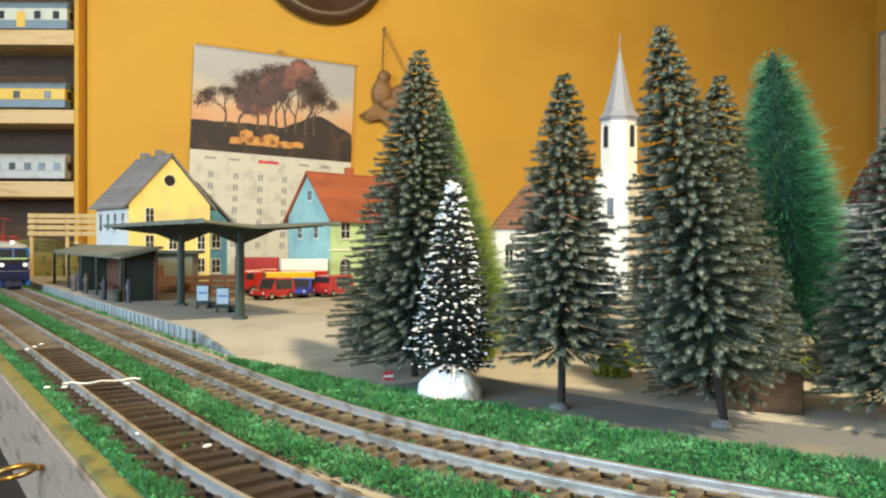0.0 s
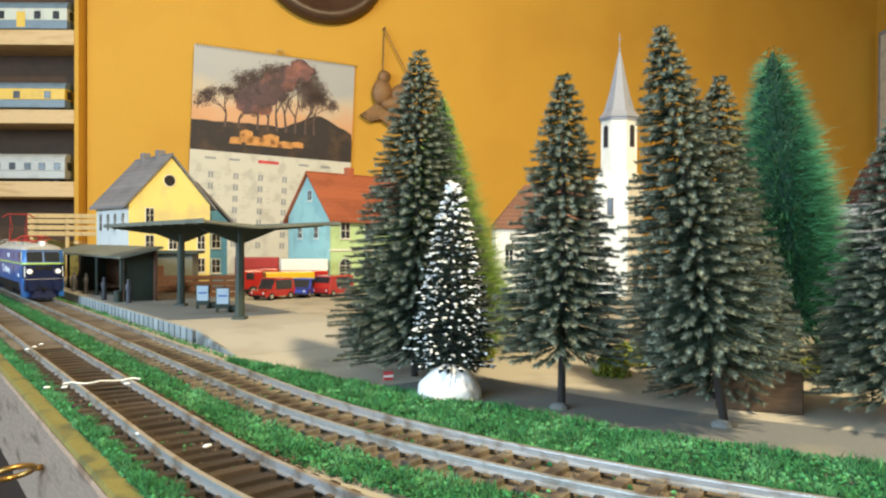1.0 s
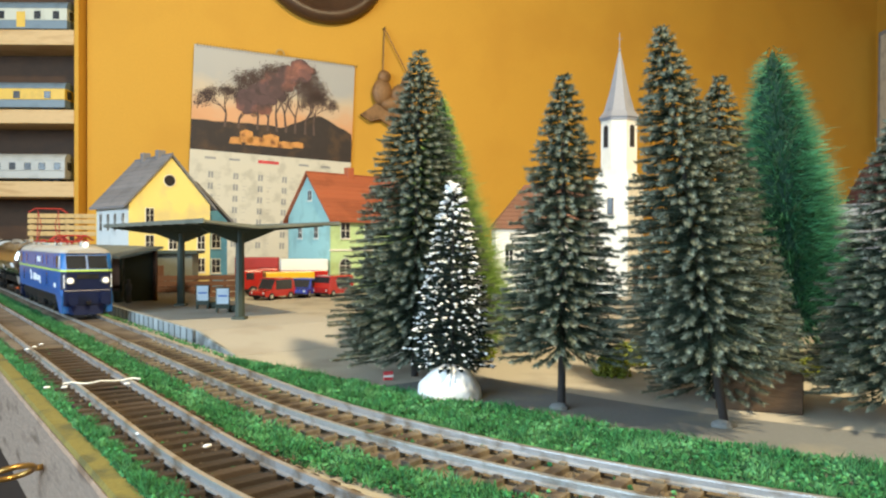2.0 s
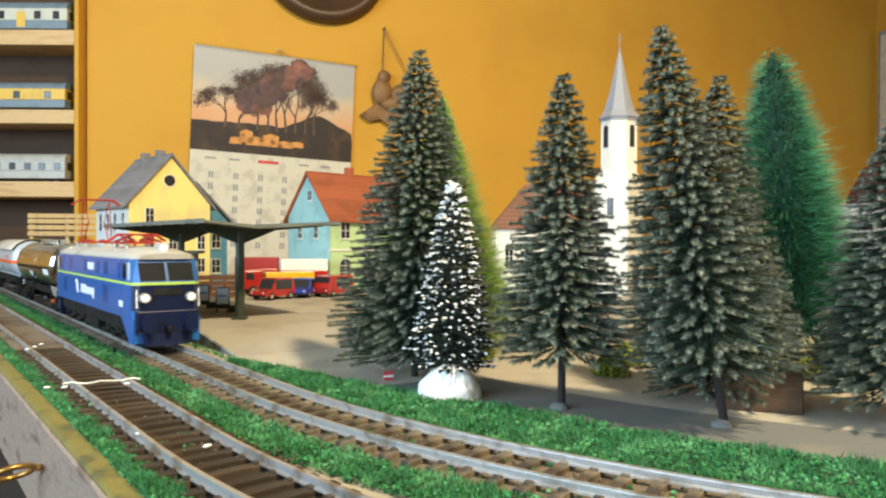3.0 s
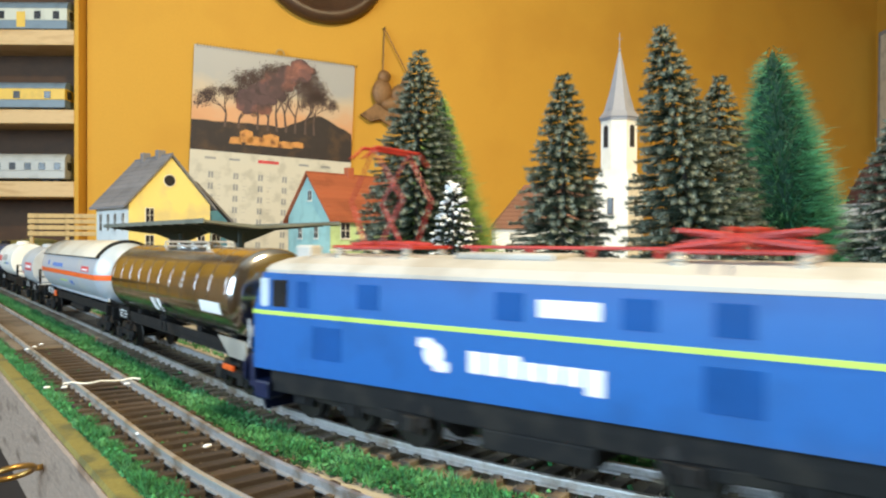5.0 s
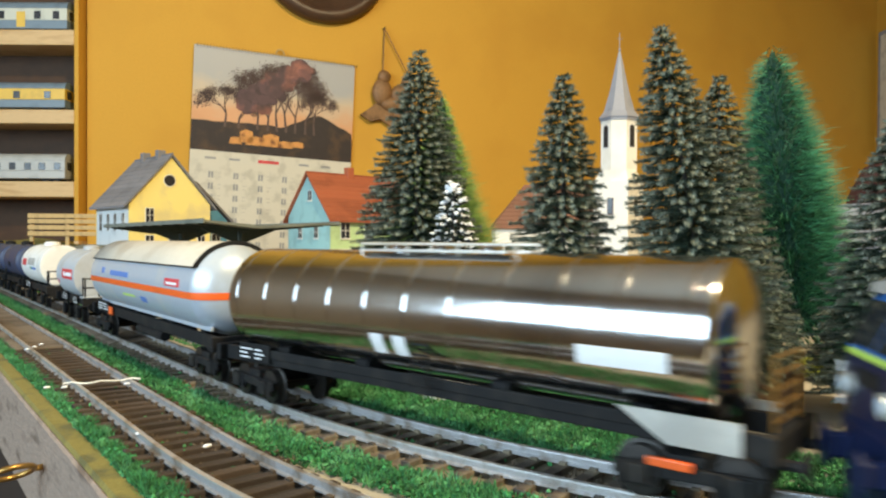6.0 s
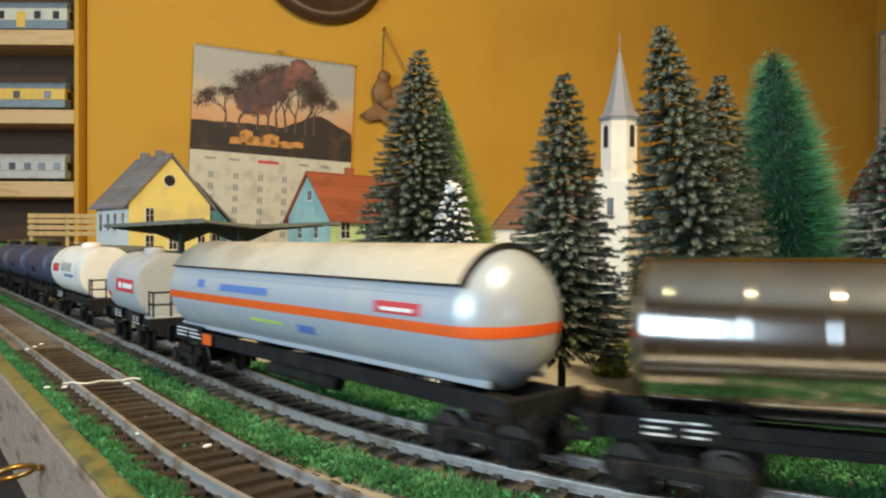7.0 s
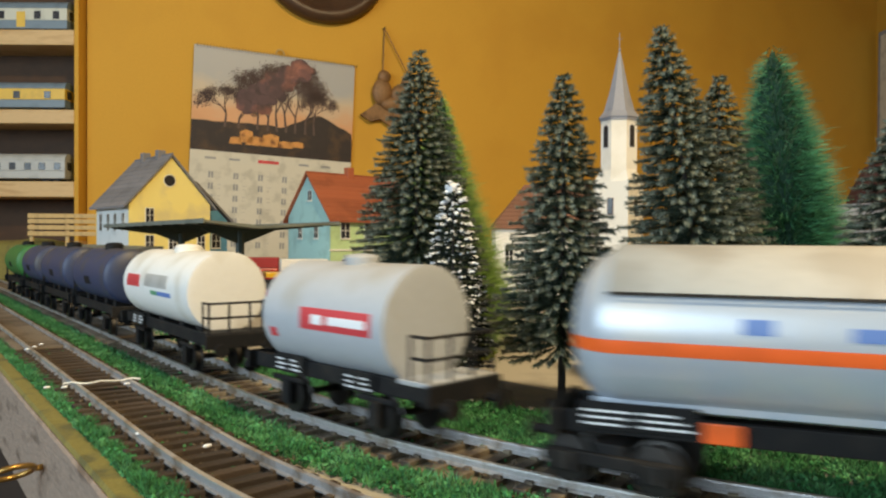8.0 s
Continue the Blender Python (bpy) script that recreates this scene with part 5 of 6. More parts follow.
def ground_bits():
    # snow mound under the small fir
    t = thing("snow_mound", "rounded white snow mound under the small fir", "mound", pose(3, 288, 0))
    bm = bmesh.new()
    bmesh.ops.create_icosphere(bm, subdivisions=4, radius=1)
    for v in bm.verts:
        k = noise.noise(v.co * 1.8) * 0.07 + noise.noise(v.co * 5) * 0.04
        v.co = Vector((v.co.x * 13, v.co.y * 10, v.co.z * 14)) * (1 + k)
    bmesh.ops.bisect_plane(bm, geom=bm.verts[:] + bm.edges[:] + bm.faces[:], plane_co=(0, 0, -0.4), plane_no=(0, 0, 1), clear_inner=True)
    part("snow", bm, M["snow"], t, smooth=True)
    for x, y, w, d, h, a in ((121, 277, 30, 18, 15, -20),):
        b = thing("wooden_block", "rough brown wooden block under the firs", "block", pose(x, y, 0, 0, 0, a))
        part("block", cube(-w / 2, w / 2, -d / 2, d / 2, 0, h, bevel=0.6), M["block"], b)
    s = thing("small_marker", "tiny red and white marker lying on the ground", "marker", pose(-24.5, 327, 0, 0, 0, 20))
    part("plate", cube(-2.2, 2.2, -0.6, 0.6, 0, 4, bevel=0.2), M["red_print"], s)
    part("band", cube(-2.3, 2.3, -0.8, -0.5, 1.4, 2.4), M["trimw"], s)
    for x, y in ((45.5, 272), (97, 247)):
        b = thing("tree_foot", "grey glued plastic tree foot", "tree foot", pose(x - 1.5, y - 1, 0))
        part("foot", ball(bmesh.new(), (0, 0, 0.6), 3.2, (1.2, 1, 0.7), 12), M["grey_ground"], b, smooth=True)
    # white plaster crumbs and a wire on the near track
    rnd = random.Random(4)
    for s, o in ((-439.1, 53.8), (-448.4, 49.3), (-432.1, 58.3), (-312.8, 61.7), (-316.0, 67.3), (-305.7, 40.4), (-229.0, 58.3), (-205.9, 49.3)):
        p, h = way(s, o)
        c = thing("plaster_crumb", "small white plaster crumb on the track", "crumb", pose(p.x, p.y, 5.4, 0, 0, h), group="plaster crumbs")
        bm = bmesh.new()
        bmesh.ops.create_icosphere(bm, subdivisions=2, radius=1)
        for v in bm.verts:
            v.co = Vector((v.co.x * 0.7, v.co.y * 1.3, v.co.z * 0.55)) * (1 + 0.3 * noise.noise(v.co * 2 + Vector((s, o, 0))))
        part("crumb", bm, M["snow"], c)
    a, b = way(-307.2, 34.8)[0], way(-313.7, 62.8)[0]
    w = thing("loose_wire", "pale thin wire lying across the track", "wire")
    bm = bmesh.new()
    for i in range(8):
        p, q = a.lerp(b, i / 8), a.lerp(b, (i + 1) / 8)
        tube(bm, (p.x, p.y + math.sin(i) * 1.2, 6.5 + 0.4 * math.sin(i * 2)), (q.x, q.y + math.sin(i + 1) * 1.2, 6.5 + 0.4 * math.sin(i * 2 + 2)), 0.35, seg=6)
    part("strand", bm, M["trimw"], w)


def turf(name, label, bounds, count, seed, size=(0.45, 1.1), tall=2.8, mat="grass", **k_way):
    """Foam flakes between two offsets from the track."""
    rnd = random.Random(seed)
    verts, faces = [], []
    o = [(1, 0, 0), (-1, 0, 0), (0, 1, 0), (0, -1, 0), (0, 0, 1), (0, 0, -1)]
    f8 = [(0, 2, 4), (2, 1, 4), (1, 3, 4), (3, 0, 4), (2, 0, 5), (1, 2, 5), (3, 1, 5), (0, 3, 5)]
    for i in range(count):
        s, off = bounds(rnd)
        p, h = way(s, off, **k_way)
        g = rnd.uniform(*size)
        z = rnd.random() ** 1.3 * tall * (0.55 + 0.6 * noise.noise(Vector((p.x * 0.12, p.y * 0.12, 3))) + 0.35)
        turn = Euler((rnd.uniform(0, 6), rnd.uniform(0, 6), rnd.uniform(0, 6))).to_matrix()
        k = len(verts)
        for q in o:
            v = turn @ (Vector(q) * g * rnd.uniform(0.35, 1.35))
            verts.append((p.x + v.x, p.y + v.y, max(-0.2, z + v.z + 0.4)))
        faces += [tuple(k + a for a in f) for f in f8]
    return tagged(part(name, raw(verts, faces), M[mat]), label, "grass", kind="stuff")


def near_bias(rnd, a, b):
    return b + (a - b) * rnd.random() ** 1.5


def blades(name, label, bounds, count, seed, tall=(1.2, 3.0), **k_way):
    """Short grass fibres standing on the turf."""
    rnd = random.Random(seed)
    verts, faces = [], []
    for i in range(count):
        s, off = bounds(rnd)
        p, h = way(s, off, **k_way)
        lump = 0.5 + 0.9 * (0.5 + noise.noise(Vector((p.x * 0.1, p.y * 0.1, 5))))
        a, w = rnd.uniform(0, 6.28), rnd.uniform(0.12, 0.3)
        z0 = rnd.uniform(0.1, 2.2) * lump
        L = rnd.uniform(*tall) * lump
        lean = rnd.uniform(0.1, 0.9) * L
        b = rnd.uniform(0, 6.28)
        k = len(verts)
        c, d = math.cos(a) * w, math.sin(a) * w
        verts += [(p.x - c, p.y - d, z0), (p.x + c, p.y + d, z0), (p.x + math.cos(b) * lean, p.y + math.sin(b) * lean, z0 + L * 0.8)]
        faces.append((k, k + 1, k + 2))
    return tagged(part(name, raw(verts, faces), M["grass"]), label, "grass", kind="stuff")


def far_side(r):
    s = r.uniform(-355, 60)
    k = min(1, max(0, (s + 355) / 155))
    return s, -18 - r.random() ** 1.05 * (10 + 33 * k)


def mid_side(r):
    return near_bias(r, -1190, -75), 24.0 + 8.0 * r.uniform(-1, 1)


def rim_side(r):
    s = near_bias(r, -830, -150)
    return s, r.uniform(61.5 - max(0, s + 212) ** 2 / 930, 67.6)


for kind, where, many, sd in (("between the tracks", mid_side, 40000, 21), ("along the board edge", rim_side, 34000, 22), ("under the firs", far_side, 46000, 23)):
    line = dict(begin=STRAIGHT) if where is rim_side else {}
    turf("grass_strip", "green foam turf " + kind, where, many // 3, sd, (0.4, 1.0), 2.2, **line)
    blades("grass_fibre", "fine green grass fibres " + kind, where, many, sd + 40, **line)
turf("grass_strip", "green foam turf outside the curve", lambda r: (r.uniform(-80, 260), r.uniform(17, 72)), 9000, 29, (0.8, 1.8), 1.2)
turf("weed_strip", "thin green weeds at the platform foot", lambda r: (r.uniform(-1190, -370), -25 - abs(r.gauss(0, 2.8))), 1600, 24, (0.4, 0.9), 1.2)
turf("gravel_strip", "pale stone crumbs between the rails", lambda r: (near_bias(r, -1075, 60), r.uniform(-17, 17)), 7000, 25, (0.3, 0.9), 2.4, "dirt")
turf("gravel_strip", "brown dirt crumbs on the edge track", lambda r: (near_bias(r, -1075, -190), r.uniform(32, 63)), 2600, 26, (0.3, 0.8), 2.2, "dirt")
turf("weed_strip", "green weeds between the rails of the curve", lambda r: (r.uniform(-330, 60), r.uniform(-15, 15)), 500, 28, (0.3, 0.9), 3.2)
turf("weed_strip", "small weeds between the rails", lambda r: (near_bias(r, -1075, -190), r.uniform(34, 62)), 420, 27, (0.3, 0.8), 3.0)


def bush(x, y, r, seed):
    rnd = random.Random(seed)
    t = thing("scatter_bush", "yellow-green foam bush under the firs", "bush", pose(x, y, 0), group="bushes")
    verts, faces = [], []
    o = [(1, 0, 0), (-1, 0, 0), (0, 1, 0), (0, -1, 0), (0, 0, 1), (0, 0, -1)]
    f8 = [(0, 2, 4), (2, 1, 4), (1, 3, 4), (3, 0, 4), (2, 0, 5), (1, 2, 5), (3, 1, 5), (0, 3, 5)]
    for i in range(420):
        a, q, z = rnd.uniform(0, 6.28), r * math.sqrt(rnd.random()), rnd.random()
        q *= math.sqrt(1 - z * z * 0.9)
        k = len(verts)
        for w in o:
            v = Vector(w) * rnd.uniform(0.5, 1.5)
            verts.append((q * math.cos(a) + v.x, q * math.sin(a) + v.y, max(0, z * r * 1.1 + v.z)))
        faces += [tuple(k + b for b in f) for f in f8]
    part("foam", raw(verts, faces), M["moss2"], t)


for x, y, r, sd in ((80, 341, 9, 1), (95, 371, 10, 2), (176, 345, 8, 3), (215, 390, 10, 4), (20, 390, 9, 5)):
    bush(x, y, r, sd)

platform()
station()
green_house()
blue_house()
church()
canopy()
shelter()
fence()
square()
ground_bits()


# ---- on and before the wall ----
def shelf():
    t = thing("wall_shelf", "pine wall shelf, its back darkened for shade, holding model coaches", "shelf")
    for z, h in ((439, 27), (296, 25), (167, 28)):
        part("board", cube(-1000, -664.2, 1301, 1382.8, z - h, z, bevel=1.2), M["shelf"], t)
    # back panel coloured near black for the shade inside the shelf
    part("back_panel", cube(-1000, -672, 1383, 1389, 60, 700), M["shelf_shade"], t)
    part("end_panel", cube(-664, -656, 1301, 1389, 60, 700, bevel=1), M["wall"], t, "orange painted end panel")
    part("end_panel", cube(-1010, -1000, 1301, 1389, 0, 700, bevel=1), M["shelf"], t)
    part("end_foot", cube(-664, -656, 1301, 1389, 0, 60), M["shelf"], t)
    part("top_board", cube(-1000, -664.2, 1301, 1382.8, 675, 700, bevel=1.2), M["shelf"], t)


def coach(name, label, x1, z, low, band, roof, marks, H=44):
    t = thing(name, label, "model coach", pose(x1, 1335, z, 0, 0, 0), group="shelf coaches")
    L = 250
    part("lower_side", cube(-L, 0, -16, 16, 7, 7 + H * 0.3, bevel=0.8), M[low], t)
    part("upper_side", cube(-L, 0, -16, 16, 7 + H * 0.3 + 0.02, 7 + H * 0.72, bevel=0.8), M[band], t)
    rows = []
    for x in (-L, 0):
        rows.append([(x, 16 * math.cos(a), 7 + H * 0.72 + H * 0.28 * math.sin(a)) for a in np.linspace(0, math.pi, 11)])
    part("roof", loft(rows), M[roof], t)
    for x in marks:
        part("window", cube(x - 6, x + 6, -16.4, -15.6, 7 + H * 0.34, 7 + H * 0.62, bevel=0.5), M["hole"], t)
    part("end_window", cube(-0.4, 0.5, -8, 8, 7 + H * 0.34, 7 + H * 0.66, bevel=0.3), M["hole"], t)
    for x in (-28, -L + 28):
        b = part("bogie", cube(x - 17, x + 17, -12, 12, 3, 8, bevel=0.5), M["black"], t)
        for q in (-10, 10):
            part("wheel", rod((x + q, -11, 5), (x + q, 11, 5), 5, seg=14), M["steel"], b)
    return t


M.update(
    coach_blue=material("blue_grey_coach_paint", (0.16, 0.22, 0.28), 0.45, grain=300, vary=0.08, bump=0.02),
    coach_cream=material("cream_coach_paint", (0.55, 0.56, 0.48), 0.45, grain=300, vary=0.05, bump=0.02),
    coach_yellow=material("yellow_coach_paint", (0.7, 0.45, 0.05), 0.45, grain=300, vary=0.05, bump=0.02),
    coach_grey=material("silver_grey_coach_paint", (0.42, 0.43, 0.42), 0.4, grain=300, vary=0.06, bump=0.02),
    dusk=None, smoke=material("smoke_print", (0.07, 0.035, 0.04), 0.6, grain=60, vary=0.4, bump=0, per=0.35, stain=(0.34, 0.12, 0.08), stain_scale=16),
    night=material("dark_print", (0.02, 0.012, 0.012), 0.6, grain=80, vary=0.4, bump=0, stain=(0.06, 0.03, 0.015), stain_scale=30),
    twig=material("twig_print", (0.085, 0.05, 0.045), 0.6, grain=80, vary=0.3, bump=0),
    ember=material("ember_print", (0.6, 0.27, 0.07), 0.6, grain=90, vary=0.4, bump=0, stain=(0.2, 0.07, 0.02), stain_scale=60),
    slats=material("pale_slat_wood", (0.5, 0.34, 0.14), 0.65, grain=200, vary=0.2, stretch=(5, 1, 1)),
    maroon=material("dark_maroon_cloth", (0.05, 0.012, 0.012), 0.9, grain=300, vary=0.3),
)


def dusk_material():
    """Printed evening sky: a colour run down the sheet with soft clouds."""
    m = bpy.data.materials.new("dusk_sky_print")
    m.use_nodes = True
    n, l = m.node_tree.nodes, m.node_tree.links
    tc = n.new("ShaderNodeTexCoord")
    sep = n.new("ShaderNodeSeparateXYZ")
    l.new(tc.outputs["Generated"], sep.inputs[0])
    ns = n.new("ShaderNodeTexNoise")
    ns.inputs["Scale"].default_value, ns.inputs["Detail"].default_value = 4, 6
    l.new(tc.outputs["Generated"], ns.inputs["Vector"])
    add = n.new("ShaderNodeMath")
    add.operation = "MULTIPLY_ADD"
    add.inputs[1].default_value = 0.5
    l.new(ns.outputs["Fac"], add.inputs[0])
    l.new(sep.outputs["Z"], add.inputs[2])
    r = n.new("ShaderNodeValToRGB")
    e = r.color_ramp.elements
    e[0].position, e[0].color = 0.3, (0.55, 0.22, 0.08, 1)
    e[1].position, e[1].color = 1.0, (0.36, 0.36, 0.36, 1)
    for p, c in ((0.6, (0.62, 0.32, 0.16, 1)), (0.85, (0.52, 0.42, 0.3, 1))):
        k = e.new(p)
        k.color = c
    l.new(add.outputs[0], r.inputs[0])
    b = n["Principled BSDF"]
    l.new(r.outputs[0], b.inputs["Base Color"])
    b.inputs["Roughness"].default_value = 0.45
    return m


def calendar():
    M["dusk"] = dusk_material()
    t = thing("wall_calendar", "hanging wall calendar with a dusk tree photograph above month columns", "calendar")
    W, PH, SH = 315.0, 200.0, 240.0
    t.matrix_basis = mm(pose(-334, 1440.5, 331, 0, 0, 22.3) @ pose(0, 0, 0, 0, 2.2, 0))
    # sheet: local x across, z up, -y to the room; origin in the middle of the photograph
    part("photograph", cube(-W / 2, W / 2, -1.2, 0, -PH / 2, PH / 2), M["dusk"], t, "dusk photograph")
    part("month_sheet", cube(-W / 2, W / 2, -1.0, 0.2, -PH / 2 - SH, -PH / 2), M["paper"], t, "white month sheet")
    part("dark_field", raw([(-W / 2, -1.5, -PH / 2), (W / 2, -1.5, -PH / 2), (W / 2, -1.5, -PH / 2 + 40)] + [(x, -1.5, -PH / 2 + 58 + 8 * noise.noise(Vector((x * 0.03, 0, 1))) + (34 * max(0, 1 - abs(x - 85) / 70))) for x in np.linspace(W / 2 - 2, -W / 2, 24)], [tuple(range(27))]), M["night"], t)
    rnd = random.Random(8)
    V, F = [], []

    def limb(x, z, a, L, w, d):
        x2, z2 = x + math.cos(a) * L, z + math.sin(a) * L
        k = len(V)
        px, pz = -math.sin(a) * w, math.cos(a) * w
        V.extend([(x - px, -1.8 - d * 0.01, z - pz), (x + px, -1.8 - d * 0.01, z + pz), (x2 + px * .65, -1.8 - d * 0.01, z2 + pz * .65), (x2 - px * .65, -1.8 - d * 0.01, z2 - pz * .65)])
        F.append((k, k + 3, k + 2, k + 1))
        if d >= 5:
            for _ in range(1):
                cx, cz, g = x2 + rnd.gauss(0, 4), z2 + rnd.gauss(0, 4), rnd.uniform(0.4, 1.2)
                k = len(V)
                V.extend([(cx + g * math.cos(b), -1.9, cz + g * math.sin(b)) for b in (0.3, 1.6, 2.9, 4.2, 5.4)])
                F.append((k + 4, k + 3, k + 2, k + 1, k))
        if d < 7:
            for _ in range(3 if d > 1 else 2):
                limb(x2, z2, a + rnd.uniform(-0.75, 0.75), L * rnd.uniform(0.62, 0.85), w * 0.62, d + 1)
    for x, h in ((-96, 26), (-70, 18), (-34, 30), (-14, 26), (4, 36), (22, 38), (40, 32), (60, 28), (78, 22)):
        limb(x, -52, math.pi / 2 + rnd.uniform(-0.15, 0.15), h, 2.6, 0)
    V = [(max(-W / 2, min(W / 2, x)), y, max(-PH / 2, min(PH / 2, z))) for x, y, z in V]
    part("tree_print", raw(V, F), M["twig"], t)
    # smoke: overlapping soft-edged patches
    V, F = [], []
    for i in range(150):
        u = rnd.random()
        cx, cz = -60 + 125 * u + rnd.gauss(0, 9), -4 + 92 * u + rnd.gauss(0, 8)
        cx, cz = (cx if u < 0.75 else cx - 60 * (u - .75)), min(cz, PH / 2 - 12)
        r = rnd.uniform(3.5, 13)
        r = min(r, PH / 2 - cz - 1) if cz + r > PH / 2 else r
        k = len(V)
        g = 14
        for j in range(g):
            a = 2 * math.pi * j / g
            q = r * (0.8 + 0.3 * rnd.random())
            V.append((cx + q * 1.3 * math.cos(a), -2.1 - i * 0.003, min(PH / 2, cz + q * math.sin(a))))
        F.append(tuple(k + j for j in range(g))[::-1])
    part("smoke_print", raw(V, F), M["smoke"], t)
    V, F = [], []
    for cx, cz, w, h in ((-8, -70, 18, 13), (-55, -66, 14, 13), (-36, -74, 20, 9), (20, -76, 16, 7), (44, -74, 14, 6), (-75, -76, 12, 7)):
        k = len(V)
        V += [(cx - w, -2.2, cz - h), (cx + w, -2.2, cz - h), (cx + w * .9, -2.2, cz + h * .7), (cx, -2.2, cz + h), (cx - w * .8, -2.2, cz + h * .6)]
        F.append((k, k + 1, k + 2, k + 3, k + 4))
    part("glow_print", raw(V, F), M["ember"], t)
    z0 = -PH / 2 - 14
    bm = cube(-30, 10, -1.5, -0.9, z0 - 3, z0 + 3)
    part("month_name", bm, M["red_print"], t)
    for x in (-120, -75, 60, 105):
        part("month_name", cube(x - 10, x + 10, -1.5, -0.9, z0 - 2, z0 + 2), M["ink"], t)
    for c in range(4):
        for q, name in ((0, "ink"), (17, "sunshade")):
            bm = bmesh.new()
            for k in range(7):
                x, z = -118 + c * 47 + q, z0 - 32 - k * 22
                for d in (-2.7, 2.7):
                    if q == 0:
                        box(bm, x + d - 1.9, x + d + 1.9, -1.4, -0.9, z - 6, z + 6)
                    else:
                        w = rnd.uniform(5, 9)
                        box(bm, x - 4, x - 4 + w, -1.4, -0.9, z + d * 1.3 - 0.8, z + d * 1.3 + 0.8)
            part("date_column", bm, M[name], t)["kind"] = "stuff"
    bm = bmesh.new()
    for i in range(54):
        x = -W / 2 + 6 + i * 5.9
        tube(bm, (x, -2.5, PH / 2 - 4), (x, 0.5, PH / 2 + 3), 0.7, seg=6)
    part("wire_binding", bm, M["steel"], t)
    bm = bmesh.new()
    for i in range(10):
        a, b = math.pi * i / 10, math.pi * (i + 1) / 10
        tube(bm, (8 * math.cos(a) + 4, -1, PH / 2 + 2 + 10 * math.sin(a)), (8 * math.cos(b) + 4, -1, PH / 2 + 2 + 10 * math.sin(b)), 1.4, seg=6)
    part("hanger", bm, M["slats"], t)


def clock():
    t = thing("wall_clock", "round wall clock with dark wooden rim and pale face", "clock", pose(-247, 1478, 642, 90, 0, 21.7))
    part("rim", lathe([(112, 0), (137, 0), (137, 10), (131, 22), (120, 25), (112, 20), (110, 8)], 64), M["clockrim"], t, smooth=True)
    part("face", lathe([(111, 2), (111, 5), (0.5, 5.2)], 64), M["paper"], t)
    for k in range(12):
        a = math.radians(30 * k)
        m = pose(92 * math.sin(a), 92 * math.cos(a), 5.4, 0, 0, -30 * k)
        part("hour_mark", cube(-2.5, 2.5, -9, 9, 0, 0.8, m=m), M["black"], t)
    for a, L, w in ((50, 60, 4), (-60, 88, 3)):
        part("clock_hand", cube(-w, w, -12, L, 6.2, 7.2, m=pose(0, 0, 0, 0, 0, a)), M["black"], t)


def ornament():
    t = thing("hanging_carving", "brown carved wooden plaque hanging on a string", "wall ornament", pose(-114, 1530, 68, 0, 0, 21.7))
    # base plaque and two rounded upright forms
    out = [(-66, 257), (-44, 244), (-22, 250), (0, 236), (20, 248), (52, 243), (60, 262), (40, 276), (30, 292), (-24, 290), (-40, 276)]
    part("plaque", loft([[(x, 0, z) for x, z in out], [(x, -9, z) for x, z in out]]), M["carving"], t)
    bm = bmesh.new()
    ball(bm, (-20, -10, 306), 22, (1, 0.5, 1.3), 14)
    ball(bm, (-16, -12, 338), 14, (1, 0.7, 1), 14)
    ball(bm, (22, -10, 300), 24, (1, 0.5, 1.1), 14)
    ball(bm, (34, -10, 328), 15, (0.8, 0.6, 1.2), 14)
    ball(bm, (2, -12, 282), 20, (1.3, 0.5, 0.7), 14)
    part("carved_form", bm, M["carving"], t, smooth=True)
    part("nail", rod((-14, -8, 441), (-14, 2, 441), 2, seg=8), M["steel"], t)
    for p in ((-17, 350), (44, 338)):
        part("string", rod((-14, -5, 441), (p[0], -5, p[1]), 1.3, seg=6), M["carving"], t)


def slat_rack():
    t = thing("slatted_crate", "pale wooden slatted crate behind the station", "crate", pose(-600, 1057, 0, 0, 0, 6))
    for x in (-2, 48, 96):
        part("upright", cube(x - 2.5, x + 2.5, 0, 4, 0, 98, bevel=0.4), M["slats"], t)
    me = mesh_of("slat", cube(-6, 102, -3, -0.1, 0, 6.5, bevel=0.5), M["slats"])
    for z in (68, 77, 86, 94):
        piece("slat", me, t, pose(0, 0, z))
    h = thing("scenery_hill", "olive brown scenery hill below the shelf", "hill", pose(-640, 1119, 0))
    bm = bmesh.new()
    bmesh.ops.create_icosphere(bm, subdivisions=4, radius=1)
    for v in bm.verts:
        v.co = Vector((v.co.x * 150, v.co.y * 45, v.co.z * 62)) * (1 + 0.12 * noise.noise(v.co * 3))
    bmesh.ops.bisect_plane(bm, geom=bm.verts[:] + bm.edges[:] + bm.faces[:], plane_co=(0, 0, 0), plane_no=(0, 0, 1), clear_inner=True)
    part("slope", bm, M["moss"], h, smooth=True)


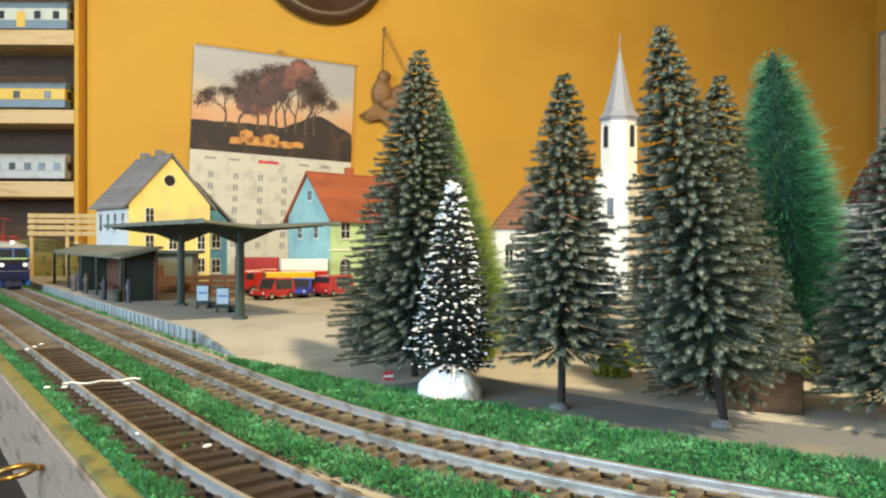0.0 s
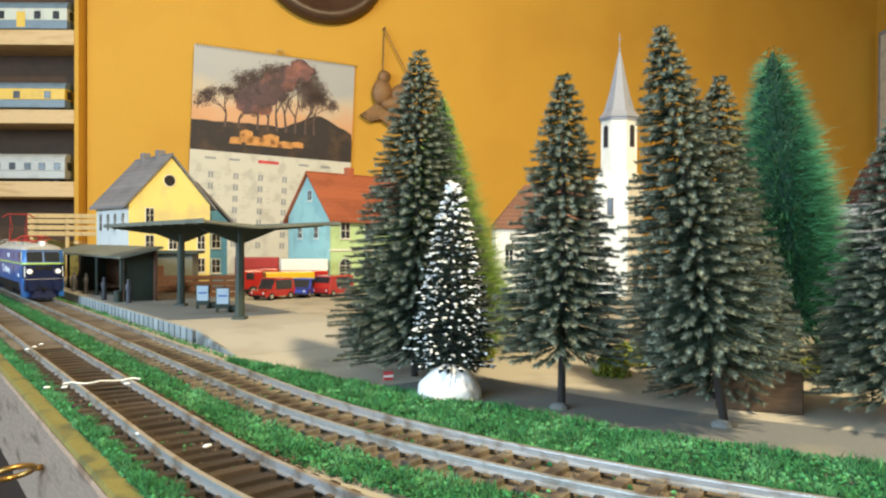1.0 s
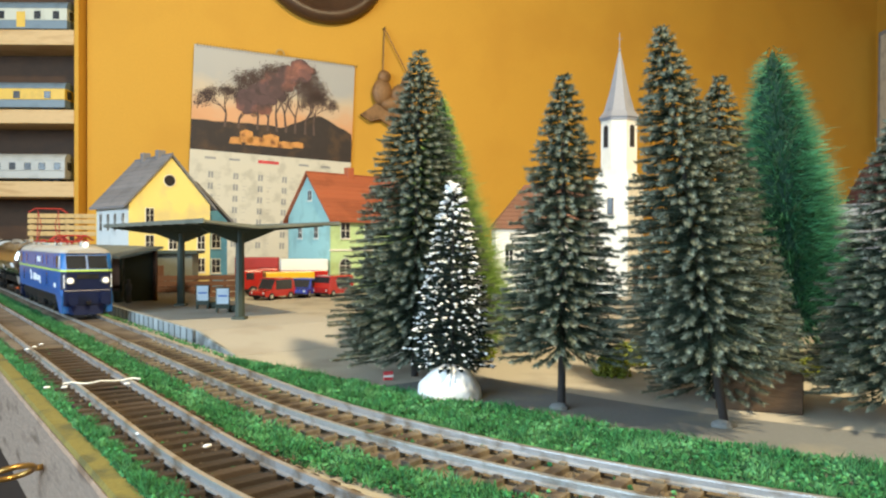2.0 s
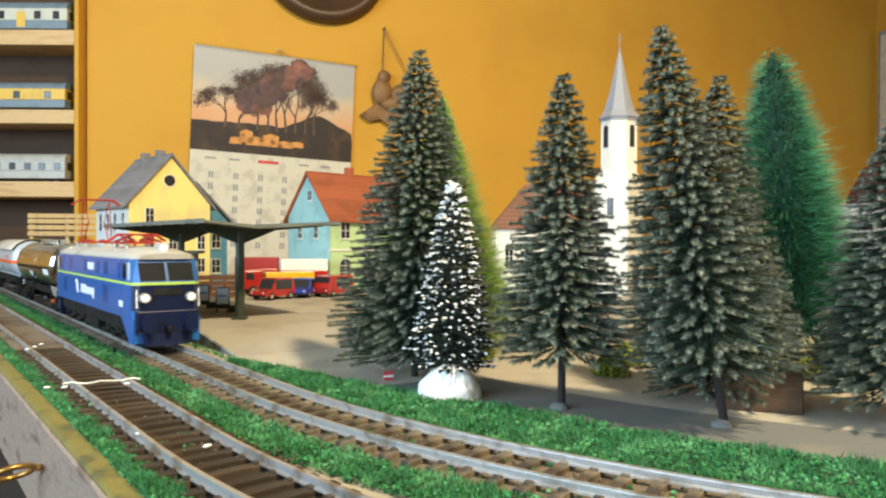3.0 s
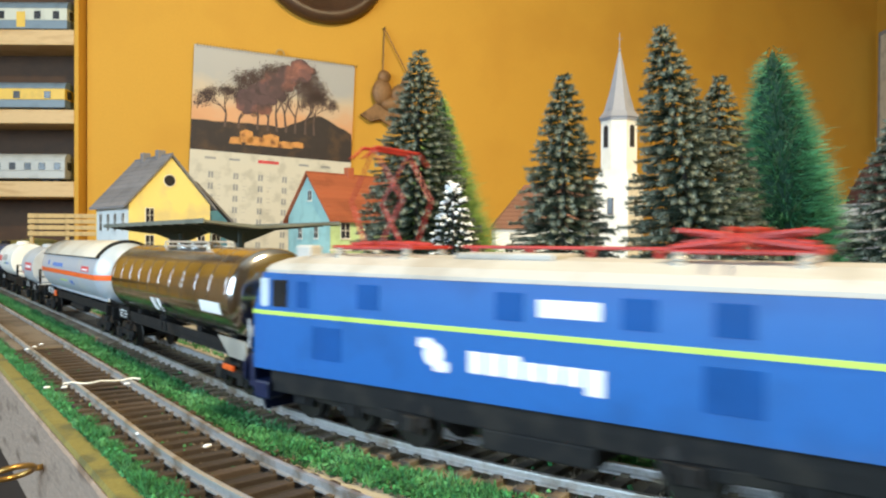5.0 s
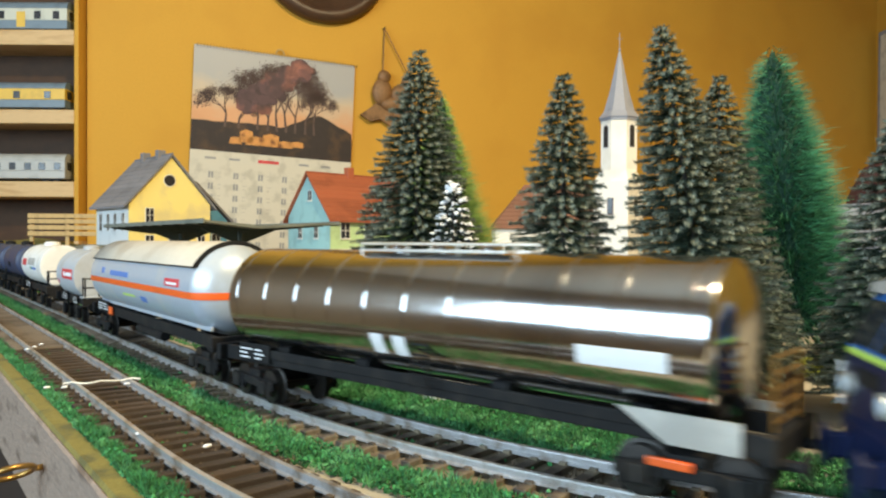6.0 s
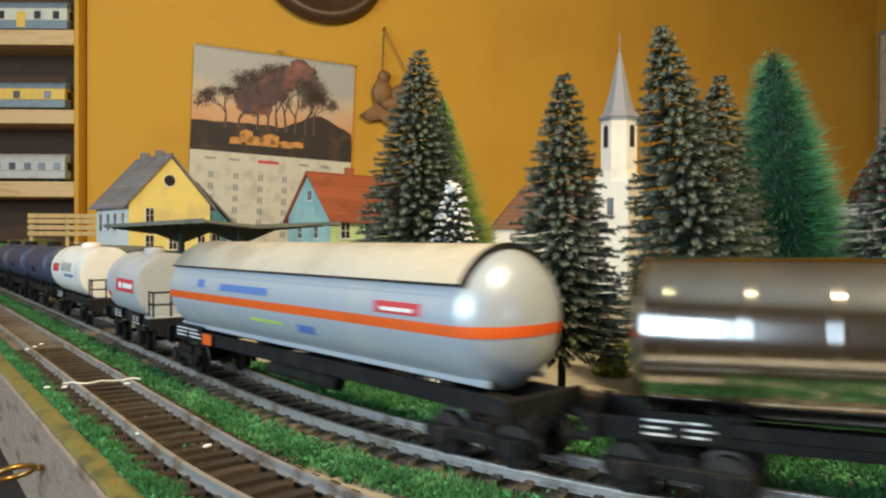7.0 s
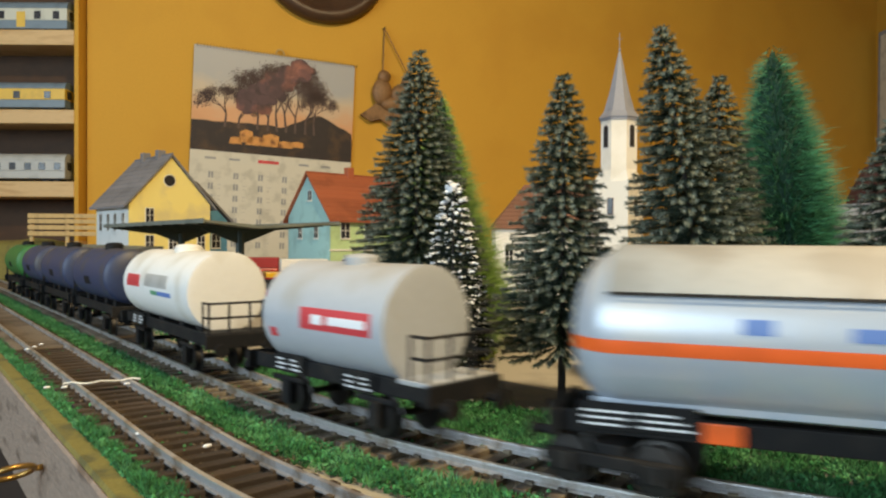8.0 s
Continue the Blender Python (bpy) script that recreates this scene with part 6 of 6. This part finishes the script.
def right_side():
    f = thing("framed_picture", "grey framed picture on the side wall", "picture", pose(1229, 1926, 560, 0, 0, 0))
    part("frame", cube(-4, 6, -180, 120, -260, 98, bevel=1.5), M["spire"], f)
    part("print", cube(-4.6, -3.5, -168, 108, -248, 86), M["paper"], f)
    b = thing("dark_cap", "dark maroon rounded cap lying behind the firs", "cap", pose(560, 898, 0))
    part("crown", lathe([(58, 0), (60, 60), (52, 120), (34, 158), (12, 170)], 24), M["maroon"], b, smooth=True)
    g = thing("grey_shed", "grey shed with sloping roof behind the firs", "shed", pose(335, 546, 0, 0, 0, 25))
    gabled(g, 60, 70, 62, 92, M["spire"], M["spire"], M["spire"], over=4)


shelf()
top_coach = coach("shelf_coach", "grey-blue double-deck model coach with cream band", -686, 439, "coach_blue", "coach_cream", "coach_blue", (-20, -54, -120, -150, -180), H=52)
coach("shelf_coach", "grey model coach with yellow window band", -690, 296, "coach_blue", "coach_yellow", "coach_blue", (-32, -88, -140, -190), H=48)
coach("shelf_coach", "silver-grey model coach with square windows", -690, 167, "coach_grey", "coach_grey", "coach_grey", (-14, -42, -68, -96, -124, -150, -180), H=46)
part("door", cube(-92, -76, -16.6, -15.7, 10, 38, bevel=0.4), M["coach_yellow"], top_coach, "yellow door")
calendar()
clock()
ornament()
slat_rack()
right_side()


def motions():
    """The train runs along the track: vehicles, turning bogies, rolling wheels."""
    frames = [k / FPS for k in range(0, 241)]
    coarse = [k * 0.1 for k in range(81)]
    for ob, mid, pv, bogies, wheels in MOVERS:
        def stand(t):
            s = nose(t) + mid
            a, b = way(s + pv)[0], way(s - pv)[0]
            c, d = (a + b) / 2, a - b
            return pose(c.x * MM, c.y * MM, RAIL * MM, 0, 0, math.degrees(math.atan2(d.y, d.x)))
        walk(ob, [(t, stand(t)) for t in coarse])
        for bg, x, ws in bogies:
            rows = []
            for t in coarse:
                s = nose(t) + mid
                h = math.degrees(stand(t).to_euler().z)
                rows.append((t, pose(x * MM, 0, 0, 0, 0, way(s + math.copysign(pv, x))[1] - h)))
            walk(bg, rows)
        for w, x, r in wheels + [q for bg in bogies for q in bg[2]]:
            walk(w, [(t, pose(x * MM, 0, r * MM, 0, math.degrees(nose(t) / r), 0)) for t in frames])


motions()
